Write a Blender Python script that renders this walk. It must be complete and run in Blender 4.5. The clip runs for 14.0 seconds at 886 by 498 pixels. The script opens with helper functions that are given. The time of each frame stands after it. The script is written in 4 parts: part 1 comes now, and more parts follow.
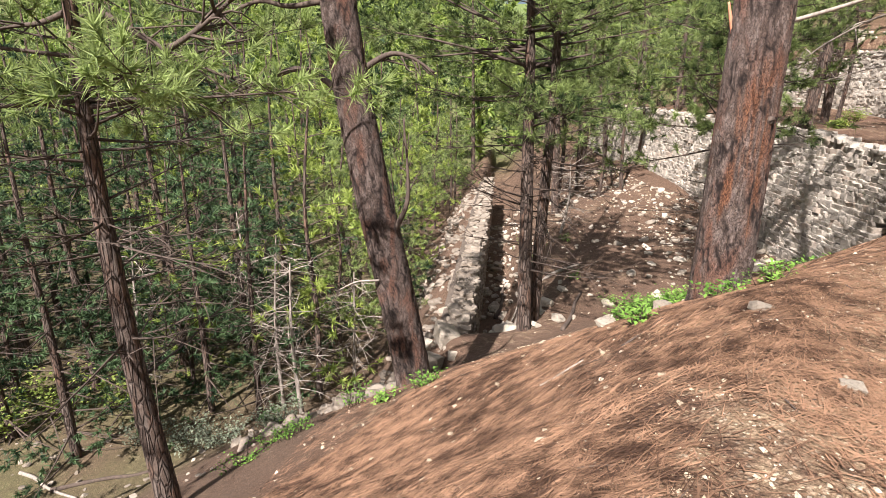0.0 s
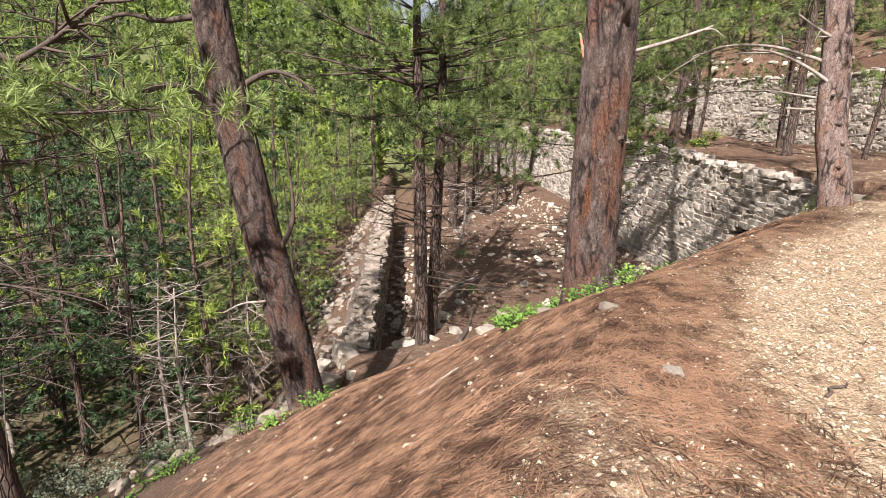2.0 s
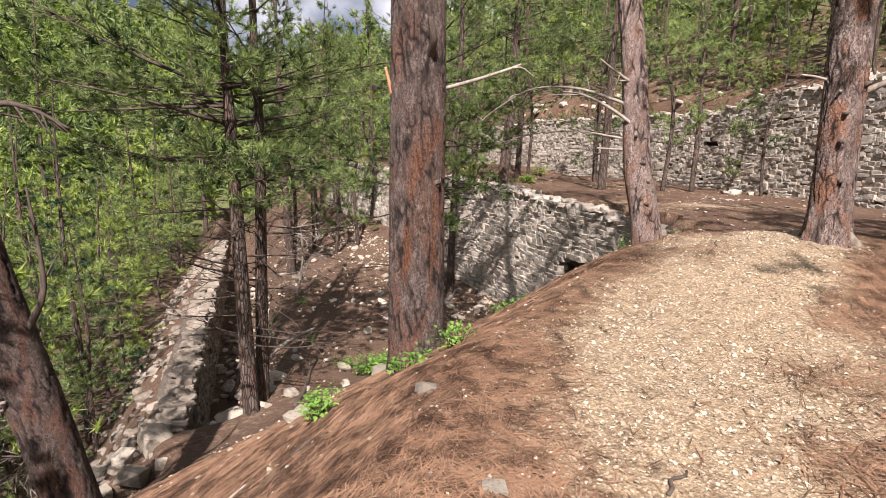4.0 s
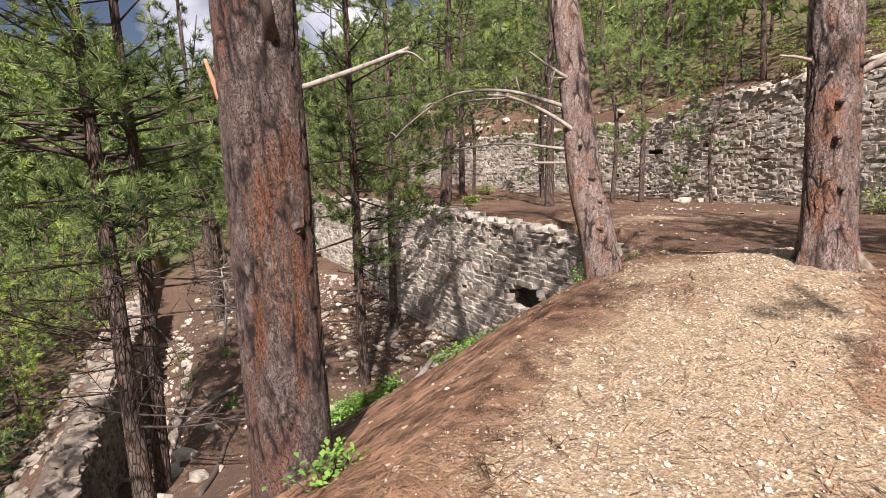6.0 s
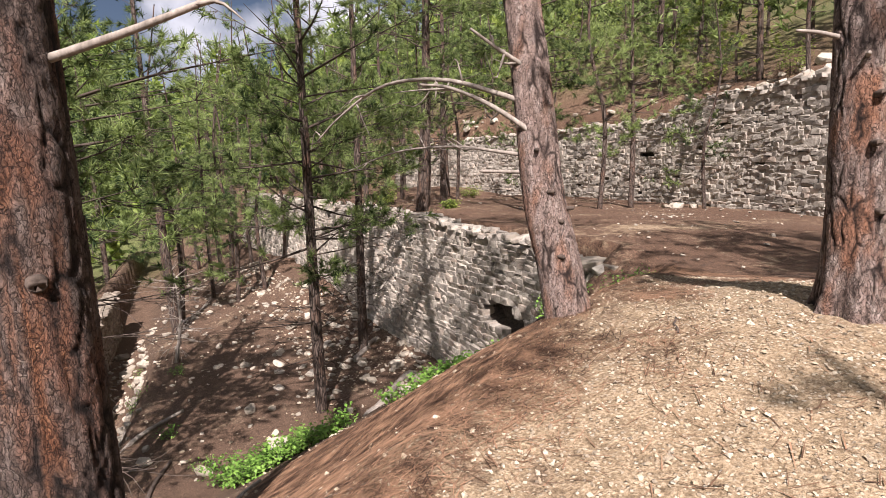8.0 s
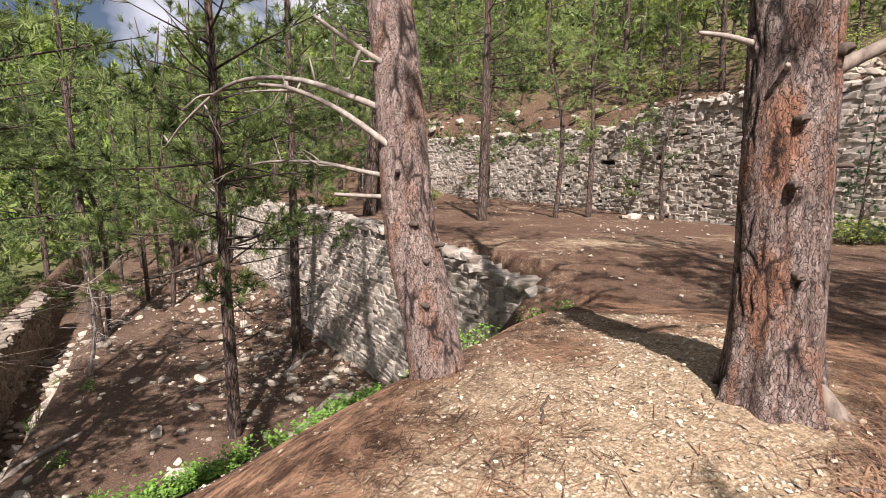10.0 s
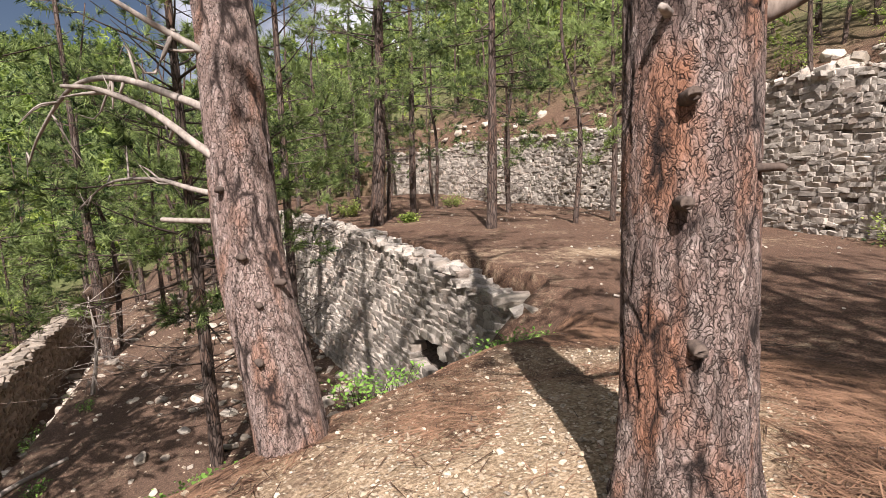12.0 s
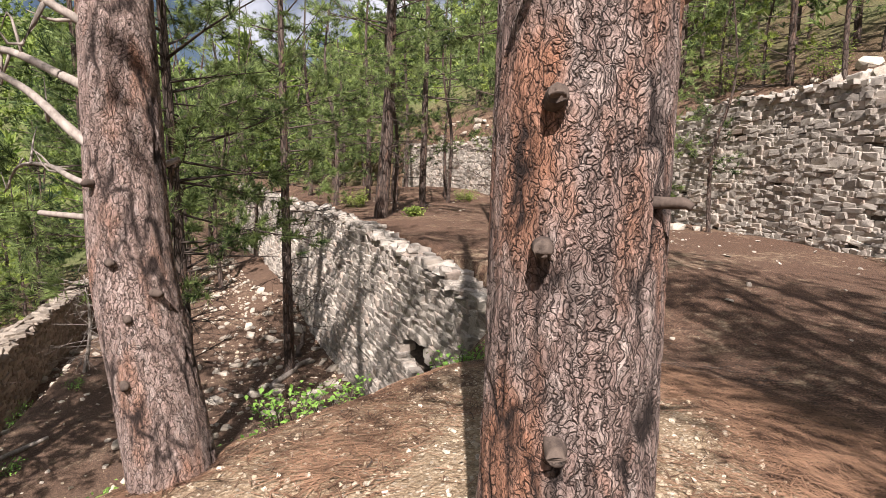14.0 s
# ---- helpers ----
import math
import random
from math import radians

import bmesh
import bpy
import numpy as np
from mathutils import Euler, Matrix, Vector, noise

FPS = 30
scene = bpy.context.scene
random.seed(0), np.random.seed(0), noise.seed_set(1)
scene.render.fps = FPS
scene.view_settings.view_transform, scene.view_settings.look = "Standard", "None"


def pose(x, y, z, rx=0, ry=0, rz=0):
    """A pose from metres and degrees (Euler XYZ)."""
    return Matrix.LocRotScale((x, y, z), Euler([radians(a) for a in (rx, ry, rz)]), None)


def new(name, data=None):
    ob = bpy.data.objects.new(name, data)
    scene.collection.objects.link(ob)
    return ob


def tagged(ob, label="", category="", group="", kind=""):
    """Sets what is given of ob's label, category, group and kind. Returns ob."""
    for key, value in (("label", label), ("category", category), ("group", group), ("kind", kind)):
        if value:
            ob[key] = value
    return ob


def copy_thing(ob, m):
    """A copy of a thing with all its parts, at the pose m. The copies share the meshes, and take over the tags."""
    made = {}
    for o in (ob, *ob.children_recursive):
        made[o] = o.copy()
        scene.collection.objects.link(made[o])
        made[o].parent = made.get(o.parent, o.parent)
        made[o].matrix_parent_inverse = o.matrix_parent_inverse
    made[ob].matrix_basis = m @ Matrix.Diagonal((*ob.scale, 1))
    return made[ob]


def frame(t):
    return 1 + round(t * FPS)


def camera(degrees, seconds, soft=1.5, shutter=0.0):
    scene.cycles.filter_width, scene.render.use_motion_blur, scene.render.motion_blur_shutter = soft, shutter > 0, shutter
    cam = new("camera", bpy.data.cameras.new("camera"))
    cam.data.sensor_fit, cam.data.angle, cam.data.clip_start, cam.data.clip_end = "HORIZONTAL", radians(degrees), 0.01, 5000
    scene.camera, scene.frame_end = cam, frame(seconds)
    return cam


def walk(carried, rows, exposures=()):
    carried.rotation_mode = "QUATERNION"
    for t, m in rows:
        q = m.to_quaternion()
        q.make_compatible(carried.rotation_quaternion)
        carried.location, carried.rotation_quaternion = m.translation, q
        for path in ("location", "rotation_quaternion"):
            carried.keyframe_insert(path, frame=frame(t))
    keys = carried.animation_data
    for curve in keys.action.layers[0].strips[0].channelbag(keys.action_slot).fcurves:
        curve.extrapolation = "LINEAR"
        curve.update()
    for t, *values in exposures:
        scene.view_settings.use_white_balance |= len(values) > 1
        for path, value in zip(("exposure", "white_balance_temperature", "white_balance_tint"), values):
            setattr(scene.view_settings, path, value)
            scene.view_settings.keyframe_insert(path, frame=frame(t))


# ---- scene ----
cam = camera(78.0, 14.0, 0.75)
ROWS = [
    (0.0, -0.009, -0.022, -0.024, -0.82, -17.13, -0.20),
    (0.5, -0.047, -0.020, -0.029, -1.06, -17.09, -0.07),
    (1.0, -0.050, -0.013, -0.038, -3.05, -17.22, -0.01),
    (1.5, 0.067, 0.009, -0.067, -6.28, -16.63, -0.62),
    (2.0, 0.262, -0.179, -0.014, -10.71, -15.17, -1.03),
    (2.5, 0.484, -0.231, 0.054, -15.31, -13.78, -1.48),
    (3.0, 0.672, 0.037, 0.093, -17.86, -12.81, -1.35),
    (3.5, 0.809, 0.290, 0.069, -21.53, -12.05, -1.47),
    (4.0, 0.953, 0.578, 0.021, -26.45, -11.10, -1.10),
    (6.5, 2.680, 2.198, -0.008, -31.66, -8.74, 2.02),
    (7.0, 2.980, 2.416, -0.028, -31.80, -8.85, 1.81),
    (9.5, 4.793, 3.085, 0.223, -33.13, -8.96, 1.14),
    (10.0, 5.112, 3.122, 0.225, -34.42, -9.11, -0.10),
    (10.5, 5.559, 3.256, 0.215, -35.25, -9.06, -0.78),
    (11.0, 5.992, 3.286, 0.216, -34.70, -9.13, -0.31),
    (11.5, 6.324, 3.289, 0.235, -32.76, -8.70, 1.22),
    (12.0, 6.655, 3.312, 0.242, -30.05, -8.57, 1.77),
    (12.5, 6.805, 3.272, 0.286, -25.94, -9.09, 1.31),
    (13.0, 6.953, 3.252, 0.307, -22.06, -9.61, 0.82),
    (13.5, 7.142, 3.343, 0.273, -22.18, -9.66, 0.14),
    (14.0, 7.405, 3.459, 0.296, -27.49, -9.33, -0.97),
]
walk(cam, [(t, pose(x, y, z, 90 + pitch, roll, yaw)) for t, x, y, z, yaw, pitch, roll in ROWS],
     [(0, 1.14, 6400, 18), (2, 1.0, 6420, 19), (4, 0.82, 6430, 21), (6.5, 0.76, 6430, 22), (14, 0.82, 6400, 20)])

# ---- sky and sun ----
SUN = Vector((-0.44, -0.82, 1.0)).normalized()
world = bpy.data.worlds.new("sky")
scene.world = world
world.use_nodes = True
wn, wl = world.node_tree.nodes, world.node_tree.links
sky = wn.new("ShaderNodeTexSky")
sky.sky_type, sky.sun_disc = "NISHITA", False
sky.sun_elevation, sky.sun_rotation = math.asin(SUN.z), math.atan2(SUN.x, SUN.y)
wn["Background"].inputs["Strength"].default_value = 0.029
cloud, where, shade, cover = wn.new("ShaderNodeTexNoise"), wn.new("ShaderNodeTexCoord"), wn.new("ShaderNodeMapRange"), wn.new("ShaderNodeMix")
cloud.inputs["Scale"].default_value, cloud.inputs["Detail"].default_value = 3.0, 6.0
wl.new(where.outputs["Generated"], cloud.inputs["Vector"])
wl.new(cloud.outputs[0], shade.inputs["Value"])
shade.inputs["From Min"].default_value, shade.inputs["From Max"].default_value, shade.inputs["To Max"].default_value = 0.45, 0.6, 0.9
cover.data_type = "RGBA"
cover.inputs[7].default_value = (26.0, 26.4, 27.0, 1)
wl.new(shade.outputs[0], cover.inputs[0])
wl.new(sky.outputs[0], cover.inputs[6])
wl.new(cover.outputs[2], wn["Background"].inputs["Color"])
sun = new("sun", bpy.data.lights.new("sun", "SUN"))
sun.data.energy, sun.data.angle, sun.data.color = 6.4, radians(0.6), (1.0, 0.96, 0.89)
sun.rotation_mode = "QUATERNION"
sun.rotation_quaternion = SUN.to_track_quat("Z", "Y")

# ---- materials ----
def material(name, rough=0.9):
    m = bpy.data.materials.new(name)
    m.use_nodes = True
    b = m.node_tree.nodes["Principled BSDF"]
    b.inputs["Roughness"].default_value = rough
    b.inputs["Specular IOR Level"].default_value = 0.25
    return m, m.node_tree.nodes, m.node_tree.links, b


def tex(n, kind, scale, where=None, l=None, **more):
    t = n.new("ShaderNodeTex" + kind)
    t.inputs["Scale"].default_value = scale
    for k, v in more.items():
        t.inputs[k].default_value = v
    if where is not None:
        l.new(where, t.inputs["Vector"])
    return t


def mapped(n, l, scale=(1, 1, 1), kind="Object"):
    c, m = n.new("ShaderNodeTexCoord"), n.new("ShaderNodeMapping")
    m.inputs["Scale"].default_value = scale
    l.new(c.outputs[kind], m.inputs["Vector"])
    return m.outputs[0]


def ramped(n, l, value, *stops):
    r = n.new("ShaderNodeValToRGB")
    e = r.color_ramp.elements
    while len(e) < len(stops):
        e.new(0.5)
    for el, (p, c) in zip(e, stops):
        el.position = p
        el.color = (*c, 1) if len(c) == 3 else c
    l.new(value, r.inputs[0])
    return r.outputs[0]


def mix(n, l, f, a, b, blend="MIX"):
    m = n.new("ShaderNodeMix")
    m.data_type, m.blend_type = "RGBA", blend
    for s, v in ((0, f), (6, a), (7, b)):
        if isinstance(v, bpy.types.NodeSocket):
            l.new(v, m.inputs[s])
        else:
            m.inputs[s].default_value = v if s == 0 else (*v, 1)
    return m.outputs[2]


def sums(n, l, op, a, b):
    m = n.new("ShaderNodeMath")
    m.operation = op
    for s, v in ((0, a), (1, b)):
        if isinstance(v, bpy.types.NodeSocket):
            l.new(v, m.inputs[s])
        else:
            m.inputs[s].default_value = v
    return m.outputs[0]


def bumped(n, l, b, height, strength, dist):
    u = n.new("ShaderNodeBump")
    u.inputs["Strength"].default_value, u.inputs["Distance"].default_value = strength, dist
    l.new(height, u.inputs["Height"])
    l.new(u.outputs[0], b.inputs["Normal"])


def attribute(n, name):
    a = n.new("ShaderNodeAttribute")
    a.attribute_name = name
    return a.outputs["Fac"]


def ground_material():
    m, n, l, b = material("forest_floor", 0.95)
    p = mapped(n, l)
    big, mid, fine = tex(n, "Noise", 0.7, p, l, Detail=5.0), tex(n, "Noise", 5.0, p, l, Detail=6.0, Roughness=0.65), tex(n, "Noise", 45.0, p, l, Detail=4.0, Roughness=0.7)
    soil, grey = attribute(n, "soil"), attribute(n, "grey")
    litter = ramped(n, l, fine.outputs[0], (0.32, (0.03, 0.018, 0.012)), (0.5, (0.115, 0.066, 0.042)), (0.68, (0.28, 0.17, 0.108)))
    earth = ramped(n, l, fine.outputs[0], (0.28, (0.14, 0.095, 0.055)), (0.5, (0.36, 0.265, 0.165)), (0.72, (0.58, 0.47, 0.33)))
    dusty = ramped(n, l, fine.outputs[0], (0.3, (0.04, 0.028, 0.02)), (0.5, (0.115, 0.078, 0.054)), (0.72, (0.25, 0.19, 0.14)))
    peb = tex(n, "Voronoi", 34.0, p, l)
    chips = ramped(n, l, peb.outputs["Color"], (0.55, (0, 0, 0)), (0.75, (1, 1, 1)))
    inside = ramped(n, l, peb.outputs["Distance"], (0.30, (1, 1, 1)), (0.42, (0, 0, 0)))
    spots = sums(n, l, "MULTIPLY", chips, inside)
    w = sums(n, l, "ADD", soil, sums(n, l, "MULTIPLY", sums(n, l, "SUBTRACT", mid.outputs[0], 0.5), 1.5))
    w = sums(n, l, "ADD", w, sums(n, l, "SUBTRACT", big.outputs[0], 0.5))
    w = ramped(n, l, w, (0.3, (0, 0, 0)), (0.75, (1, 1, 1)))
    c = mix(n, l, w, litter, earth)
    c = mix(n, l, grey, c, dusty)
    c = mix(n, l, 0.75, c, ramped(n, l, tex(n, "Noise", 14.0, p, l, Detail=8.0, Roughness=0.8).outputs[0], (0.36, (0.35, 0.33, 0.31)), (0.56, (1, 1, 1))), "MULTIPLY")
    c = mix(n, l, attribute(n, "green"), c, ramped(n, l, mid.outputs[0], (0.3, (0.04, 0.07, 0.02)), (0.7, (0.15, 0.19, 0.06))))
    chipc = mix(n, l, fine.outputs[0], (0.42, 0.35, 0.26), (0.72, 0.64, 0.50))
    c = mix(n, l, sums(n, l, "MULTIPLY", spots, sums(n, l, "ADD", sums(n, l, "MULTIPLY", w, 0.8), 0.06)), c, chipc)
    l.new(c, b.inputs["Base Color"])
    h = sums(n, l, "ADD", fine.outputs[0], sums(n, l, "MULTIPLY", spots, 0.6))
    h = sums(n, l, "ADD", h, mid.outputs[0])
    bumped(n, l, b, h, 0.9, 0.03)
    return m


def stone_material(name, tones, scale=9.0):
    m, n, l, b = material(name, 0.9)
    p = mapped(n, l, kind="Object")
    o, g = n.new("ShaderNodeObjectInfo"), n.new("ShaderNodeNewGeometry")
    seed = sums(n, l, "FRACT", sums(n, l, "ADD", o.outputs["Random"], g.outputs["Random Per Island"]), 0)
    a, f = tex(n, "Noise", scale, p, l, Detail=6.0, Roughness=0.7), tex(n, "Noise", scale * 6, p, l, Detail=3.0)
    base = ramped(n, l, seed, *tones)
    c = mix(n, l, ramped(n, l, a.outputs[0], (0.35, (0, 0, 0)), (0.7, (1, 1, 1))), base, (0.30, 0.27, 0.23), "MIX")
    c = mix(n, l, 0.55, base, c)
    lich = ramped(n, l, tex(n, "Noise", scale * 0.45, p, l, Detail=8.0, Roughness=0.75).outputs[0], (0.51, (0, 0, 0)), (0.64, (0.75, 0.75, 0.75)))
    c = mix(n, l, lich, c, (0.13, 0.12, 0.105))
    c = mix(n, l, sums(n, l, "MULTIPLY", f.outputs[0], 0.5), c, (0.6, 0.55, 0.48), "SOFT_LIGHT")
    l.new(c, b.inputs["Base Color"])
    bumped(n, l, b, sums(n, l, "ADD", a.outputs[0], sums(n, l, "MULTIPLY", f.outputs[0], 0.4)), 0.8, 0.03)
    return m


def bark_material(name, near, tones):
    m, n, l, b = material(name, 0.92)
    dark, body, warm, pale = tones
    p = mapped(n, l)
    fine = tex(n, "Noise", 60.0, mapped(n, l, (1, 1, 0.5)), l, Detail=5.0, Roughness=0.7)
    if near:
        warp = n.new("ShaderNodeVectorMath")
        warp.operation = "ADD"
        bend = tex(n, "Noise", 13.0, p, l, Detail=3.0)
        soft = n.new("ShaderNodeVectorMath")
        soft.operation = "SCALE"
        soft.inputs["Scale"].default_value = 0.095
        l.new(bend.outputs["Color"], soft.inputs[0])
        l.new(mapped(n, l, (1, 1, 0.30)), warp.inputs[0])
        l.new(soft.outputs[0], warp.inputs[1])
        v = tex(n, "Voronoi", 36.0, warp.outputs[0], l)
        v.feature = "DISTANCE_TO_EDGE"
        flake = tex(n, "Voronoi", 36.0, warp.outputs[0], l)
        scale2 = tex(n, "Voronoi", 85.0, warp.outputs[0], l)
        worn = ramped(n, l, tex(n, "Noise", 9.0, p, l, Detail=4.0).outputs[0], (0.52, (0, 0, 0)), (0.72, (0.7, 0.7, 0.7)))
        crack = sums(n, l, "MAXIMUM", worn, ramped(n, l, v.outputs["Distance"], (0.0, (0.18, 0.18, 0.18)), (0.075, (1, 1, 1))))
        v3 = tex(n, "Voronoi", 78.0, warp.outputs[0], l)
        v3.feature = "DISTANCE_TO_EDGE"
        crack = sums(n, l, "MULTIPLY", crack, ramped(n, l, v3.outputs["Distance"], (0.0, (0.5, 0.5, 0.5)), (0.09, (1, 1, 1))))
        plate, ident = sums(n, l, "MULTIPLY", attribute(n, "plate"), crack), sums(n, l, "ADD", sums(n, l, "MULTIPLY", attribute(n, "ident"), 0.45), sums(n, l, "MULTIPLY", flake.outputs["Color"], 0.6))
    else:
        v = tex(n, "Voronoi", 17.0, mapped(n, l, (1, 1, 0.2)), l)
        v.feature = "DISTANCE_TO_EDGE"
        plate = ramped(n, l, v.outputs["Distance"], (0.0, (0.1, 0.1, 0.1)), (0.14, (1, 1, 1)))
        ident = tex(n, "Voronoi", 17.0, mapped(n, l, (1, 1, 0.2)), l).outputs["Color"]
    zone = tex(n, "Noise", 5.0, mapped(n, l, (1, 1, 0.35)), l, Detail=5.0)
    c = ramped(n, l, ident, (0.05, [0.6 * k for k in body]), (0.4, body), (0.75, [0.5 * (j + k) for j, k in zip(body, pale)]), (1.0, pale))
    c = mix(n, l, ramped(n, l, zone.outputs[0], (0.51, (0, 0, 0)), (0.63, (0.72, 0.72, 0.72))), c, warm)
    if near:
        c = mix(n, l, attribute(n, "bare"), c, ramped(n, l, fine.outputs[0], (0.3, (0.13, 0.045, 0.02)), (0.55, (0.36, 0.15, 0.07)), (0.8, (0.56, 0.30, 0.16))))
    c = mix(n, l, plate, dark, c)
    c = mix(n, l, 0.6, c, ramped(n, l, fine.outputs[0], (0.3, (0.3, 0.3, 0.3)), (0.7, (1, 1, 1))), "MULTIPLY")
    l.new(c, b.inputs["Base Color"])
    h = sums(n, l, "ADD", sums(n, l, "ADD", fine.outputs[0], sums(n, l, "MULTIPLY", crack, 0.9)), sums(n, l, "ADD", sums(n, l, "MULTIPLY", flake.outputs["Color"], 0.8), sums(n, l, "MULTIPLY", scale2.outputs["Color"], 0.35))) if near else sums(n, l, "ADD", plate, sums(n, l, "MULTIPLY", fine.outputs[0], 0.5))
    bumped(n, l, b, h, 1.0, 0.03 if near else 0.03)
    return m


def leaf_material(name, dark, light, glow=0.35):
    m, n, l, b = material(name, 0.6)
    o, g = n.new("ShaderNodeObjectInfo"), n.new("ShaderNodeNewGeometry")
    v = sums(n, l, "ADD", sums(n, l, "MULTIPLY", o.outputs["Random"], 0.45), sums(n, l, "MULTIPLY", g.outputs["Random Per Island"], 0.55))
    clump = tex(n, "Noise", 0.9, mapped(n, l), l, Detail=3.0)
    v = sums(n, l, "ADD", v, sums(n, l, "MULTIPLY", sums(n, l, "SUBTRACT", clump.outputs[0], 0.5), 1.3))
    tuft = tex(n, "Noise", 5.0, mapped(n, l), l, Detail=1.0)
    v = sums(n, l, "ADD", v, sums(n, l, "MULTIPLY", sums(n, l, "SUBTRACT", tuft.outputs[0], 0.5), 1.3))
    c = ramped(n, l, v, (0.15, dark), (0.85, light))
    l.new(c, b.inputs["Base Color"])
    t, s = n.new("ShaderNodeBsdfTranslucent"), n.new("ShaderNodeMixShader")
    l.new(c, t.inputs["Color"])
    s.inputs[0].default_value = glow
    l.new(b.outputs[0], s.inputs[1])
    l.new(t.outputs[0], s.inputs[2])
    l.new(s.outputs[0], n["Material Output"].inputs["Surface"])
    return m


def plain_material(name, low, high, scale=20.0, rough=0.9, stretch=(1, 1, 1)):
    m, n, l, b = material(name, rough)
    t = tex(n, "Noise", scale, mapped(n, l, stretch), l, Detail=6.0, Roughness=0.7)
    l.new(ramped(n, l, t.outputs[0], (0.3, low), (0.7, high)), b.inputs["Base Color"])
    bumped(n, l, b, t.outputs[0], 0.6, 0.01)
    return m


FLOOR = ground_material()
STONE = stone_material("grey_limestone", ((0.0, (0.20, 0.18, 0.155)), (0.35, (0.33, 0.30, 0.26)), (0.75, (0.46, 0.42, 0.36)), (1.0, (0.33, 0.265, 0.215))))
PALE = stone_material("pale_limestone", ((0.0, (0.24, 0.205, 0.16)), (0.5, (0.37, 0.325, 0.26)), (1.0, (0.50, 0.445, 0.365))), 12.0)
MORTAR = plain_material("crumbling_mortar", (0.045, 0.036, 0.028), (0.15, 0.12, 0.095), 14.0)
BARK_NEAR = bark_material("plated_bark", True, ((0.035, 0.024, 0.02), (0.38, 0.27, 0.225), (0.52, 0.23, 0.12), (0.66, 0.54, 0.47)))
BARK_PALE = bark_material("pale_flaky_bark", True, ((0.05, 0.034, 0.028), (0.50, 0.36, 0.30), (0.56, 0.29, 0.18), (0.72, 0.59, 0.52)))
BARK_DARK = bark_material("dark_plated_bark", True, ((0.028, 0.02, 0.017), (0.22, 0.155, 0.125), (0.32, 0.15, 0.095), (0.40, 0.32, 0.28)))
BARK = bark_material("bark", False, ((0.045, 0.033, 0.027), (0.13, 0.092, 0.072), (0.19, 0.11, 0.075), (0.19, 0.155, 0.13)))
TWIG = plain_material("twig_bark", (0.04, 0.03, 0.025), (0.12, 0.09, 0.07), 30.0, 0.9, (1, 1, 0.3))
DEAD = plain_material("bleached_wood", (0.13, 0.11, 0.09), (0.38, 0.33, 0.28), 16.0, 0.85, (1, 1, 0.3))
PINE = leaf_material("pine_needles", (0.028, 0.055, 0.02), (0.34, 0.43, 0.15), 0.5)
SPRUCE = leaf_material("spruce_needles", (0.018, 0.04, 0.02), (0.11, 0.18, 0.075), 0.35)
BRIGHT = leaf_material("bright_foliage", (0.13, 0.20, 0.04), (0.40, 0.48, 0.12), 0.5)
BOUGH = plain_material("grey_brown_bough", (0.09, 0.07, 0.055), (0.26, 0.21, 0.17), 18.0, 0.9, (1, 1, 0.3))
TAN = stone_material("tan_gravel", ((0.0, (0.30, 0.23, 0.15)), (0.5, (0.48, 0.39, 0.27)), (1.0, (0.72, 0.63, 0.49))), 20.0)
IVY = leaf_material("ground_leaves", (0.09, 0.19, 0.03), (0.27, 0.46, 0.09), 0.35)
SAGE = leaf_material("sage_leaves", (0.10, 0.12, 0.08), (0.26, 0.29, 0.20), 0.2)
NEEDLE = leaf_material("fallen_needles", (0.05, 0.027, 0.017), (0.33, 0.195, 0.12), 0.1)
BROWN = stone_material("weathered_brown_stone", ((0.0, (0.11, 0.088, 0.068)), (0.5, (0.19, 0.155, 0.12)), (1.0, (0.31, 0.265, 0.215))))

# ---- the lie of the land ----
def ramp(a, b, v):
    v = min(1.0, max(0.0, (v - a) / (b - a)))
    return v * v * (3 - 2 * v)


def soft_max(a, b, k):
    return 0.5 * (a + b + math.sqrt((a - b) ** 2 + k * k))


# brow of the mound, then the line behind the terrace wall: upper ground to its right
BROW = ((-4.0, -9.0), (-1.9, -3.5), (-0.7, -0.5), (0.6, 1.0), (1.8, 2.3), (2.9, 3.9), (4.5, 4.8), (6.9, 6.2), (8.8, 6.9), (10.4, 7.6), (11.8, 8.2), (12.7, 9.2), (12.9, 10.4))
WALL_LINE = ((12.9, 10.4), (12.95, 12.0), (13.0, 14.0), (13.15, 16.5), (13.25, 21.0), (13.0, 25.0), (12.8, 33.0), (13.1, 45.0), (12.0, 60.0), (10.0, 200.0))
BACK_LINE = ((20.0, -60.0), (24.6, 3.0), (25.0, 6.0), (25.8, 11.5), (26.8, 15.5), (27.8, 21.0), (28.5, 29.0), (28.2, 37.0), (26.9, 46.0), (24.9, 56.0), (17.0, 200.0))


def side(line, x, y):
    """Distance from the line, positive to its left."""
    best, sign = 1e9, 1
    for (ax, ay), (bx, by) in zip(line, line[1:]):
        dx, dy = bx - ax, by - ay
        t = min(1.0, max(0.0, ((x - ax) * dx + (y - ay) * dy) / (dx * dx + dy * dy)))
        ex, ey = x - ax - t * dx, y - ay - t * dy
        d = ex * ex + ey * ey
        if d < best:
            best, sign = d, 1 if dx * (y - ay) - dy * (x - ax) > 0 else -1
    return sign * math.sqrt(best)


def trench_x(y):
    """The inner face of the ruined wall."""
    return 0.9 + (y - 14.0) * 0.1286


